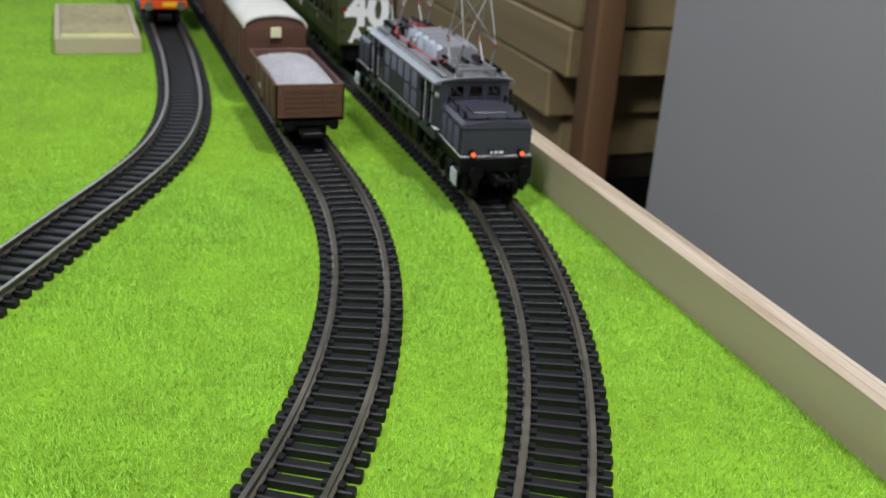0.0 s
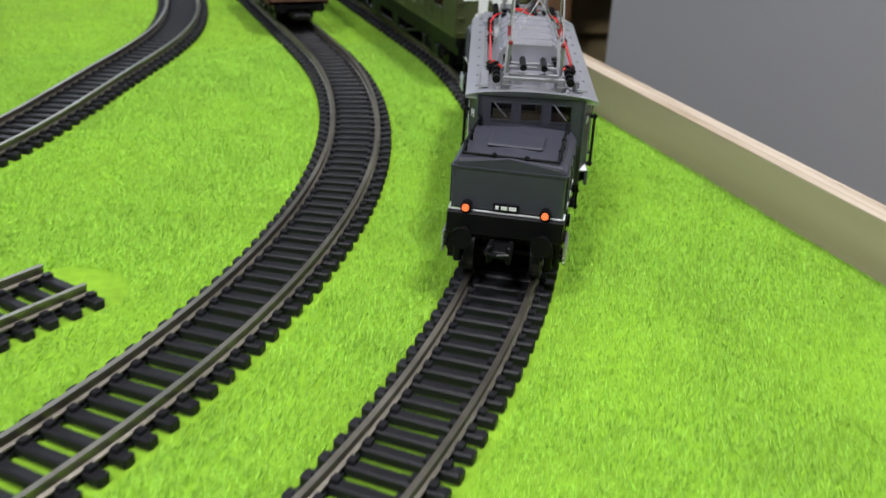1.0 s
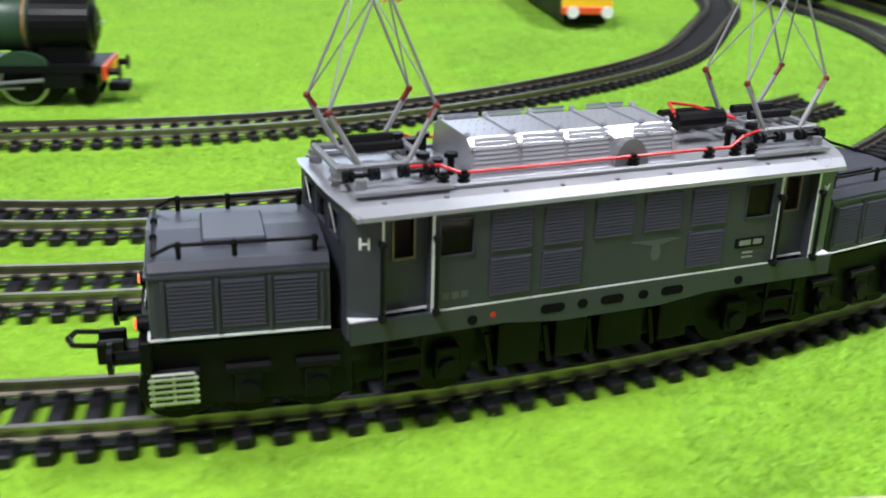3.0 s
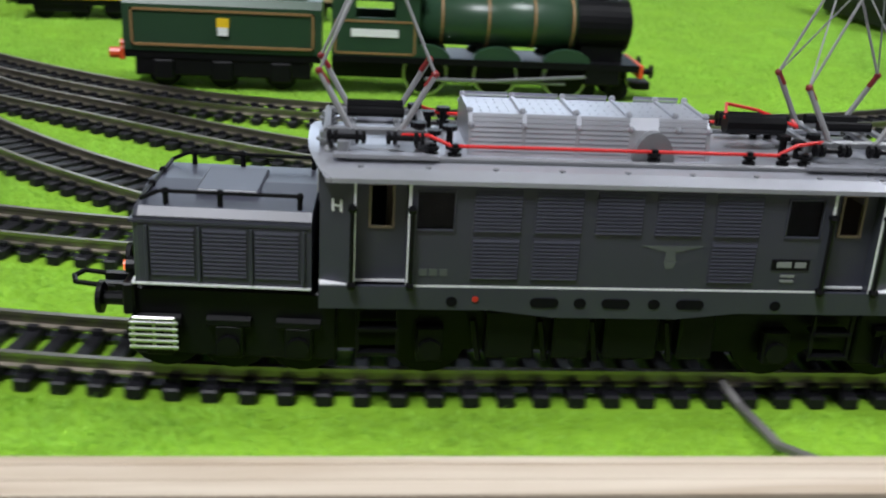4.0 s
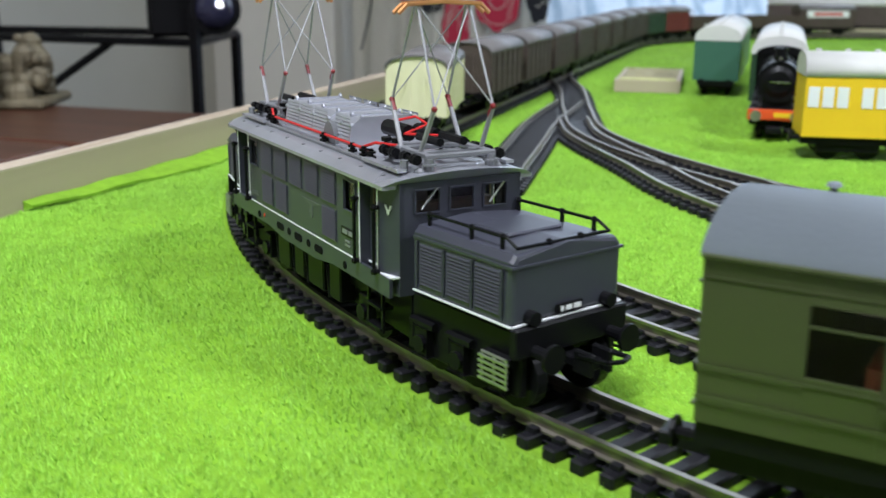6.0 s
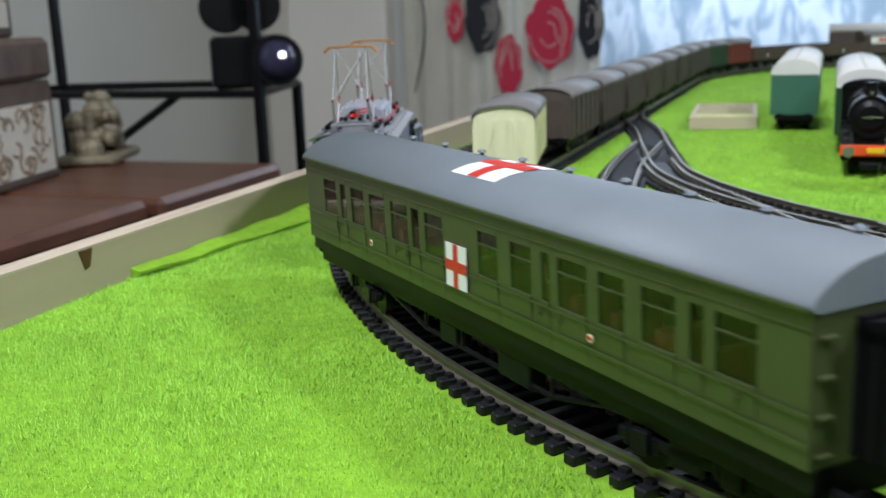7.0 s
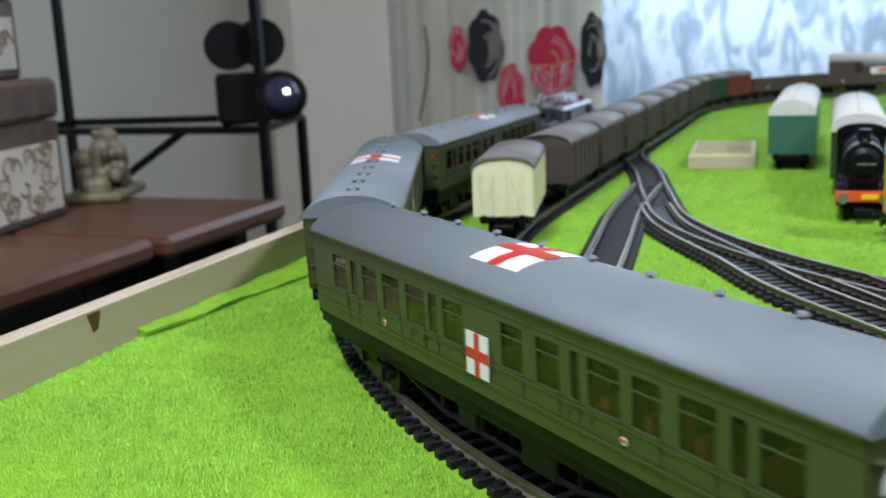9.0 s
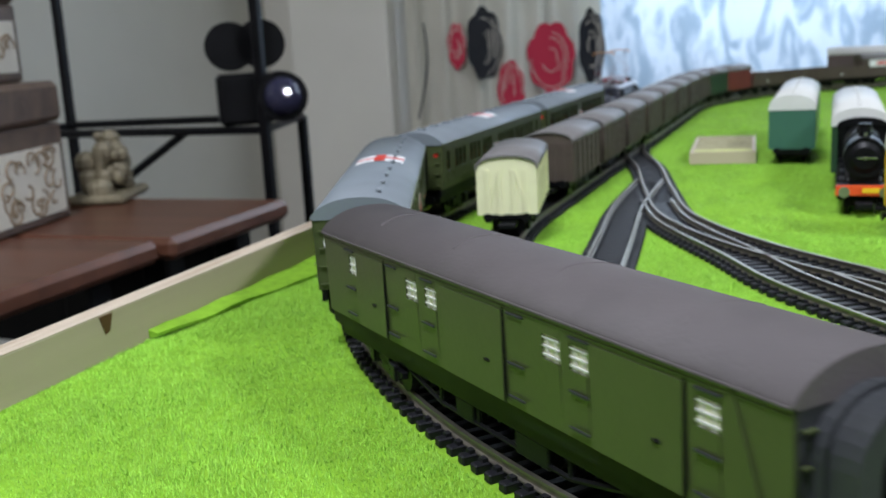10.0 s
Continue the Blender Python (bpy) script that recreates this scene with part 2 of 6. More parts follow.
# ---- the running line on which the train moves ----
A1, MID, A2 = math.pi / 2 * R, LR + LL, math.pi / 2 * RL
YL = -R + RL


def line_at(s, off=0.0):
    """Place and heading at s metres along the outer line; off to the outside of the oval."""
    if s < -YF:
        a = min((-s - YF) / R, math.pi)
        return (LR + (R + off) * math.cos(a), YF + (R + off) * math.sin(a)), math.atan2(-math.cos(a), math.sin(a))
    if s < 0:
        return (LR + R + off, -s), -math.pi / 2
    if s < A1:
        a = s / R
        return (LR + (R + off) * math.cos(a), -(R + off) * math.sin(a)), -math.pi / 2 - a
    if s < A1 + MID:
        return (LR - (s - A1), -R - off), -math.pi
    if s < A1 + MID + A2:
        a = (s - A1 - MID) / RL
        return (-LL - (RL + off) * math.sin(a), YL - (RL + off) * math.cos(a)), -math.pi - a
    y = YL + s - A1 - MID - A2
    if y < YF:
        return (-LL - RL - off, y), -1.5 * math.pi
    a = min((y - YF) / RL, math.pi / 2)
    return (-LL - (RL + off) * math.cos(a), YF + (RL + off) * math.sin(a)), -1.5 * math.pi - a


S_END = A1 + MID + A2 + YF - YL + math.pi / 2 * RL


# ---- the board ----
def slab(name, x0, x1, y0, y1, z0, z1, m, kind="structure", label="", bev=0.0):
    bm = bmesh.new()
    box(bm, x0, x1, y0, y1, z0, z1, bev)
    ob = part(name, bm, m)
    return tagged(ob, label, "", "", kind)


slab("ground", XW, XE, YN, YE, -0.012, 0.0, M_GRASS, label="bright green grass mat on the layout board")
TH = 0.009


def edge(name, x0, x1, y0, y1, m_side, m_top):
    bm = bmesh.new()
    box(bm, x0, x1, y0, y1, -0.06, HB - 0.0008)
    ob = tagged(part(name, bm, m_side), "pale plywood edge strip of the layout board", "", "", "structure")
    bm = bmesh.new()
    along_y = (y1 - y0) > (x1 - x0)
    # the plies show as thin ridges along the top
    n = 5
    for i in range(n):
        d = 0.00012 if i % 2 else 0.0
        if along_y:
            w = (x1 - x0) / n
            box(bm, x0 + i * w, x0 + (i + 1) * w, y0, y1, HB - 0.0008, HB - d)
        else:
            w = (y1 - y0) / n
            box(bm, x0, x1, y0 + i * w, y0 + (i + 1) * w, HB - 0.0008, HB - d)
    part("ply_top", bm, m_top, ob)
    return ob


edge("board_edge_east", XE, XE + TH, YN - TH, YE, M_PLY, M_PLYTOP)
edge("board_edge_west", XW - TH, XW, YN - TH, YE, M_PLY, M_PLYTOP)
edge("board_edge_south", XW, XE, YN - TH, YN, M_PLYX, M_PLYTOPX)
edge("board_edge_north", XW - TH, XE + TH, YE, YE + TH, M_PLYX, M_PLYTOPX)


# ---- tracks ----
def smooth_line(ctrl, step=0.004):
    """Points at even steps along a soft curve through ctrl."""
    P = [np.array(c, float) for c in ctrl]
    P = [2 * P[0] - P[1]] + P + [2 * P[-1] - P[-2]]
    out = []
    for i in range(1, len(P) - 2):
        for k in range(24):
            t = k / 24
            a, b, c, d = P[i - 1], P[i], P[i + 1], P[i + 2]
            out.append(0.5 * (2 * b + (c - a) * t + (2 * a - 5 * b + 4 * c - d) * t * t + (3 * b - a - 3 * c + d) * t ** 3))
    out.append(P[-2])
    return resample(np.array(out), step)


def resample(pts, step):
    d = np.r_[0, np.cumsum(np.hypot(*np.diff(pts, axis=0).T))]
    n = max(2, int(round(d[-1] / step)))
    q = np.linspace(0, d[-1], n + 1)
    return np.c_[np.interp(q, d, pts[:, 0]), np.interp(q, d, pts[:, 1])]


PITCH = 0.0065
ALL_LINES = []


def sleeper_mesh():
    bm = bmesh.new()
    box(bm, -0.0016, 0.0016, -0.0133, 0.0133, 0.0, 0.0026, 0.0004)
    for y in (-0.00825, 0.00825):
        for d in (-0.0019, 0.0019):
            box(bm, -0.0011, 0.0011, y + d - 0.0008, y + d + 0.0008, 0.0025, 0.0036)
    me = bpy.data.meshes.new("sleeper")
    bm.to_mesh(me)
    bm.free()
    me.materials.append(M_SLEEPER)
    return me


SLEEPER = None


def track(name, pts, label, m_rail, single=None, sleepers=True, z0=0.0):
    """A track along pts: two rails with head and foot, webs between the sleepers, and the sleepers."""
    global SLEEPER
    ALL_LINES.append(pts)
    top = tagged(new(name), label, "model track", "tracks on the layout", "structure")
    tan = np.gradient(pts, axis=0)
    tan /= np.hypot(*tan.T)[:, None]
    nor = np.c_[-tan[:, 1], tan[:, 0]]
    prof = [(-0.0011, 0.0026), (-0.0011, 0.003), (-0.0003, 0.0033), (-0.0003, 0.0046), (-0.00065, 0.0048), (-0.00065, RAIL), (0.00065, RAIL), (0.00065, 0.0048), (0.0003, 0.0046), (0.0003, 0.0033), (0.0011, 0.003), (0.0011, 0.0026)]
    for side in (-1, 1):
        V, F = [], []
        n = len(prof)
        for p, q in zip(pts, nor):
            for o, z in prof:
                V.append((*(p + q * (side * 0.00825 + o)), z + z0))
        for i in range(len(pts) - 1):
            for k in range(n):
                F.append((i * n + k, i * n + (k + 1) % n, (i + 1) * n + (k + 1) % n, (i + 1) * n + k))
        F += [tuple(range(n)), tuple(range((len(pts) - 1) * n, len(pts) * n))]
        me = bpy.data.meshes.new("rail")
        me.from_pydata(V, [], F)
        me.materials.append(m_rail)
        me.materials.append(M_RAILB)
        for i, f in enumerate(me.polygons):
            f.material_index = 1 if i < (len(pts) - 1) * n and i % n in (4, 5, 6) else 0
        ob = new("rail", me)
        ob.parent = top
    # thin webs of the sleeper strip under the rails
    bm = bmesh.new()
    for side in (-1, 1):
        vs = []
        for p, q in zip(pts[::2], nor[::2]):
            a = p + q * (side * 0.00825 - 0.0012)
            b = p + q * (side * 0.00825 + 0.0012)
            vs.append((bm.verts.new((*a, 0.0012 + z0)), bm.verts.new((*b, 0.0012 + z0))))
        for (a, b), (c, d) in zip(vs, vs[1:]):
            bm.faces.new((a, b, d, c))
    part("sleeper_web", bm, M_SLEEPER, top)
    if sleepers:
        if SLEEPER is None:
            SLEEPER = sleeper_mesh()
        q = resample(pts, PITCH)
        tg = np.gradient(q, axis=0)
        chosen = [(p, t) for p, t in zip(q, tg)]
        near = [(p, t) for p, t in chosen if p[1] < 0.35]
        far = [(p, t) for p, t in chosen if p[1] >= 0.35]
        if len(near) > 290:
            near, extra = near[:290], near[290:]
            far = far + extra
        for p, t in near:
            ob = new("sleeper", SLEEPER)
            ob.matrix_basis = pose(p[0], p[1], z0, 0, 0, math.degrees(math.atan2(t[1], t[0])))
            ob.parent = top
        if far:
            bm = bmesh.new()
            for p, t in far:
                vs = box(bm, -0.0016, 0.0016, -0.0133, 0.0133, 0.0, 0.0026)
                bmesh.ops.transform(bm, matrix=pose(p[0], p[1], z0, 0, 0, math.degrees(math.atan2(t[1], t[0]))), verts=vs)
            tagged(part("far_sleepers", bm, M_SLEEPER, top), kind="stuff")
    return top


def oval(off):
    pts = [line_at(s, off)[0] for s in np.linspace(-YF - R * math.pi / 2, S_END, 900)]
    pts = np.array(pts)
    # the far end
    return resample(np.vstack([pts, [[0.05, pts[-1][1]]], pts[:1]]), 0.004)


track("outer_track", oval(0.0), "black-sleepered outer running line with nickel rails", M_RAIL)
track("inner_track", oval(-GAP), "black-sleepered inner running line with nickel rails", M_RAIL)
T3 = smooth_line([(0.487, 0.8), (0.487, 0.42), (0.486, 0.2), (0.47, 0.066), (0.425, -0.035), (0.367, -0.132), (0.28, -0.205), (0.18, -0.252), (0.06, -0.266), (-0.03, -0.258), (-0.09, -0.235), (-0.16, -0.185), (-0.235, -0.11), (-0.285, -0.03), (-0.31, 0.06), (-0.335, 0.17), (-0.362, 0.26), (-0.3745, 0.36)])
track("loop_track", T3, "grey-railed loop line with dark sleepers", M_RAIL)
track("siding_track", smooth_line([(-0.2, -0.15), (-0.145, -0.232), (-0.09, -0.272), (-0.02, -0.314), (0.06, -0.343), (0.16, -0.35), (0.28, -0.31), (0.346, -0.262), (0.402, -0.223)]), "siding that ends in the grass with bare rail ends", M_RAIL)
track("crossover_track", smooth_line([(-0.305, 0.02), (-0.291, -0.030), (-0.2745, -0.067), (-0.2475, -0.116), (-0.2225, -0.165), (-0.182, -0.222), (-0.136, -0.284), (-0.08, -0.340), (-0.01, -0.385), (0.06, -0.3985)]), "weathered grey line leaving the points", M_RAIL)
track("stub_track", smooth_line([(-0.322, 0.1), (-0.318, 0.0), (-0.308, -0.09), (-0.298, -0.182)]), "short stub of track that ends in the grass", M_RAIL)


# ---- the locomotive ----
def louvre(parent, x0, x1, z0, z1, y, side, n=11):
    bm = bmesh.new()
    h = (z1 - z0) / n
    box(bm, x0 - 0.0002, x1 + 0.0002, y, y + side * 0.00012, z0 - 0.0002, z1 + 0.0002)
    for i in range(n):
        za = z0 + i * h
        a = [bm.verts.new((x, y + side * o, z)) for x in (x0, x1) for o, z in ((0.0001, za), (0.00042, za + 0.22 * h), (0.00018, za + 0.92 * h))]
        bm.faces.new((a[0], a[1], a[4], a[3]))
        bm.faces.new((a[1], a[2], a[5], a[4]))
        bm.faces.new((a[0], a[1], a[2]))
        bm.faces.new((a[3], a[4], a[5]))
    part("louvre", bm, M_GREYL, parent)


def handrail(parent, pts, r=0.00035, posts=(), name="handrail", m=None):
    bm = bmesh.new()
    for a, b in zip(pts, pts[1:]):
        rod(bm, a, b, r, 6)
    for a, b in posts:
        rod(bm, a, b, r * 1.3, 6)
        ball(bm, b, r * 2, 6)
    return part(name, bm, m or M_BLACK, parent)


def wheelset(bm, x, r, half=0.0083):
    for y in (-half, half):
        rod(bm, (x, y - 0.0012, r), (x, y + 0.0012, r), r, 20)
        rod(bm, (x, y - 0.0016, r), (x, y + 0.0016, r), r * 0.35, 10)
    rod(bm, (x, -half, r), (x, half, r), 0.001, 6)


def bonnet(parent, name, front):
    """A bogie with its bonnet, facing +x; origin over the bogie's middle at rail level."""
    o = new(name)
    o.parent = parent
    hw, x0, x1 = 0.0140, -0.0130, 0.0145
    bm = bmesh.new()
    # body with sloped top shoulders
    prof = [(-hw, 0.0172), (hw, 0.0172), (hw, 0.0290), (hw - 0.0012, 0.0303), (0.0, 0.0312), (-hw + 0.0012, 0.0303), (-hw, 0.0290)]
    prism(bm, prof, x0, x1)
    bmesh.ops.bevel(bm, geom=[e for e in bm.edges if all(abs(v.co.x - x1) < 1e-6 for v in e.verts)], offset=0.0010, segments=2, affect="EDGES", profile=0.5)
    part("casing", bm, M_GREY, o, smooth=False)
    bm = bmesh.new()
    box(bm, -0.004, 0.006, -0.007, 0.007, 0.0308, 0.0316, 0.0003)
    part("hatch", bm, M_GREY, o)
    # lip under the top
    bm = bmesh.new()
    box(bm, x0, x1 + 0.0003, -hw - 0.0003, hw + 0.0003, 0.0279, 0.0284)
    part("rim", bm, M_GREY, o)
    bm = bmesh.new()
    for y in (-1, 1):
        box(bm, x0, x1 + 0.0002, y * (hw + 0.0001), y * (hw + 0.0005), 0.0172, 0.0175)
    box(bm, x1, x1 + 0.0004, -hw, hw, 0.0172, 0.0175)
    part("running_board_line", bm, M_WHITE, o, "thin white lining")
    for y in (-1, 1):
        for k in range(3):
            xa = x0 + 0.0020 + k * 0.0080
            louvre(o, xa, xa + 0.0066, 0.0188, 0.0272, y * hw, y, 12)
        bm = bmesh.new()
        for k in range(4):
            xa = x0 + 0.0012 + k * 0.0080
            rod(bm, (xa, y * (hw + 0.0004), 0.0180), (xa, y * (hw + 0.0004), 0.0275), 0.0003, 5)
        part("seam", bm, M_GREY, o)
        # handrail on the bonnet top
        yy, zz = y * 0.0118, 0.0300
        pts = [(x0 + 0.002, yy, zz + 0.0026), (x1 - 0.004, yy, zz + 0.0026), (x1 - 0.0012, yy, zz + 0.0012)]
        handrail(o, pts, posts=[((x, yy, zz), (x, yy, zz + 0.0026)) for x in (x0 + 0.002, 0.0012, x1 - 0.005)])
    handrail(o, [(x1 - 0.0012, -0.0118, 0.0312), (x1 - 0.0012, 0.0118, 0.0312)], posts=[((x1 - 0.0012, y, 0.0302), (x1 - 0.0012, y, 0.0314)) for y in (-0.004, 0.004)])
    # bogie frame and wheels
    bm = bmesh.new()
    box(bm, x0 - 0.004, x1 + 0.001, -0.0125, -0.0105, 0.0035, 0.0160, 0.0004)
    box(bm, x0 - 0.004, x1 + 0.001, 0.0105, 0.0125, 0.0035, 0.0160, 0.0004)
    box(bm, x0, x1, -0.0105, 0.0105, 0.010, 0.0172)
    for x in (-0.011, 0.0, 0.011):
        for y in (-1, 1):
            box(bm, x - 0.0022, x + 0.0022, y * 0.0125, y * 0.0140, 0.004, 0.010, 0.0003)
            rod(bm, (x, y * 0.0138, 0.0065), (x, y * 0.0148, 0.0065), 0.0018, 10)
            rod(bm, (x - 0.0035, y * 0.0132, 0.0105), (x + 0.0035, y * 0.0132, 0.0105), 0.0010, 6)
    part("bogie_frame", bm, M_BLACK, o, "matt black bogie frame with axle boxes")
    for x in (-0.011, 0.0, 0.011):
        bm = bmesh.new()
        wheelset(bm, x, 0.0062)
        part("wheelset", bm, M_BLACK, o)
    # buffer beam, buffers, lamps, coupling
    bm = bmesh.new()
    box(bm, x1, x1 + 0.0018, -0.0145, 0.0145, 0.0115, 0.0172, 0.0003)
    part("buffer_beam", bm, M_BLACK, o)
    for y in (-0.0098, 0.0098):
        bm = bmesh.new()
        rod(bm, (x1 + 0.0015, y, 0.0125), (x1 + 0.0060, y, 0.0125), 0.0012, 10)
        rod(bm, (x1 + 0.0060, y, 0.0125), (x1 + 0.0068, y, 0.0125), 0.0027, 16)
        part("buffer", bm, M_BLACK, o)
        bm = bmesh.new()
        rod(bm, (x1 - 0.001, y, 0.0186), (x1 + 0.0020, y, 0.0186), 0.0014, 12)
        part("lamp_housing", bm, M_BLACK, o)
        if front:
            bm = bmesh.new()
            rod(bm, (x1 + 0.0018, y, 0.0186), (x1 + 0.0024, y, 0.0186), 0.0009, 12)
            part("lamp_lens", bm, M_LAMP, o, "lit orange-red lamp lens")
    bm = bmesh.new()
    box(bm, x1 - 0.001, x1 + 0.0075, -0.0022, 0.0022, 0.0085, 0.0105, 0.0003)
    box(bm, x1 + 0.0045, x1 + 0.0090, -0.0030, -0.0018, 0.0080, 0.0125, 0.0003)
    box(bm, x1 + 0.0045, x1 + 0.0090, 0.0018, 0.0030, 0.0080, 0.0125, 0.0003)
    loop = [(x1 + 0.006, -0.0028, 0.0115), (x1 + 0.0125, -0.0028, 0.0122), (x1 + 0.0135, 0, 0.0122), (x1 + 0.0125, 0.0028, 0.0122), (x1 + 0.006, 0.0028, 0.0115)]
    for a, b in zip(loop, loop[1:]):
        rod(bm, a, b, 0.0005, 6)
    part("coupling", bm, M_BLACK, o)
    # number plate, blank bars
    bm = bmesh.new()
    box(bm, x1 + 0.0003, x1 + 0.0008, -0.0032, 0.0032, 0.0181, 0.0198)
    pl = part("number_plate", bm, M_BLACK, o)
    bm = bmesh.new()
    for k, w in enumerate((0.0008, 0.0015, 0.0018)):
        ya = (-0.0026, -0.0012, 0.0008)[k]
        box(bm, x1 + 0.0008, x1 + 0.00095, ya, ya + w, 0.0185, 0.0194)
    part("plate_bars", bm, M_WHITE, pl)
    # shunter's step grid at the outer corner
    for y in (-1, 1):
        bm = bmesh.new()
        for x in (x1 - 0.0062, x1 - 0.003, x1 + 0.0002):
            rod(bm, (x, y * 0.0152, 0.0058), (x, y * 0.0152, 0.0114), 0.0003, 5)
        rod(bm, (x1 - 0.0062, y * 0.0152, 0.0114), (x1 + 0.0002, y * 0.0152, 0.0114), 0.0003, 5)
        grid_ = part("step_grid", bm, M_STEEL, o, "bright metal step grid")
        for k in range(5):
            z = 0.0062 + k * 0.0011
            bm = bmesh.new()
            rod(bm, (x1 - 0.0068, y * 0.0154, z), (x1 + 0.0008, y * 0.0154, z), 0.00034, 6)
            part("step_bar", bm, M_STEEL, grid_)
    return o


M_FAINT = mat("faint_grey_print", (0.10, 0.11, 0.11), 0.5, 0, 0.2, 300)
M_ARM = mat("light_grey_arm", (0.36, 0.36, 0.38), 0.5, 0.3, 0.1, 300)
M_DULL = mat("dull_grey_print", (0.24, 0.25, 0.25), 0.5, 0, 0.1, 300)
M_DRED = mat("dark_red_joint", (0.2, 0.012, 0.015), 0.4, 0, 0.05, 200)


def pantograph(parent, x, z):
    o = new("pantograph")
    o.parent = parent
    W = 0.0072
    bm = bmesh.new()
    for y in (-W, W):
        rod(bm, (x - 0.0075, y, z + 0.0015), (x + 0.0075, y, z + 0.0015), 0.0007, 6)
    for dx in (-0.0075, -0.0035, 0.0035, 0.0075):
        rod(bm, (x + dx, -W - 0.001, z + 0.0015), (x + dx, W + 0.001, z + 0.0015), 0.0006, 6)
    for dx in (-0.0075, 0.0075):
        for y in (-W, W):
            rod(bm, (x + dx, y, z - 0.0012), (x + dx, y, z + 0.0012), 0.0011, 8)
            rod(bm, (x + dx, y, z - 0.0002), (x + dx, y, z + 0.0002), 0.0016, 8)
    part("base_frame", bm, M_ROOFG, o)
    bm = bmesh.new()
    for s in (-1, 1):
        rod(bm, (x - 0.0045, s * 0.0028, z + 0.0036), (x + 0.0045, s * 0.0028, z + 0.0036), 0.0009, 8)
    part("spring", bm, M_BLACK, o)
    knee, top = z + 0.0110, z + 0.0305
    for s in (-1, 1):
        for y in (-1, 1):
            k = (x + s * 0.0088, y * 0.0068, knee)
            bm, bu, bj = bmesh.new(), bmesh.new(), bmesh.new()
            rod(bm, (x + s * 0.0040, y * W, z + 0.0018), k, 0.0005, 6)
            part("lower_arm", bm, M_ARM, o)
            rod(bu, k, (x + s * 0.0006, y * 0.0060, top), 0.00026, 6)
            rod(bu, k, (x + s * 0.0006, -y * 0.0060, top), 0.00016, 5)
            part("upper_arm", bu, M_ARM, o)
            ball(bj, k, 0.00065, 8)
            rod(bj, k, Vector(k) + Vector((-s * 0.0013, 0, -0.0021)), 0.0005, 6)
            part("knee_joint", bj, M_DRED, o, "dark red knee joint")
    bm = bmesh.new()
    for s in (-0.0011, 0.0011):
        pts = [(x + s, -0.0105, top - 0.0016), (x + s, -0.0085, top + 0.0002), (x + s, 0, top + 0.0006), (x + s, 0.0085, top + 0.0002), (x + s, 0.0105, top - 0.0016)]
        for a, b in zip(pts, pts[1:]):
            rod(bm, a, b, 0.00045, 6)
    part("contact_strip", bm, M_BRASS, o, "copper contact strip with turned-down ends")
    return o


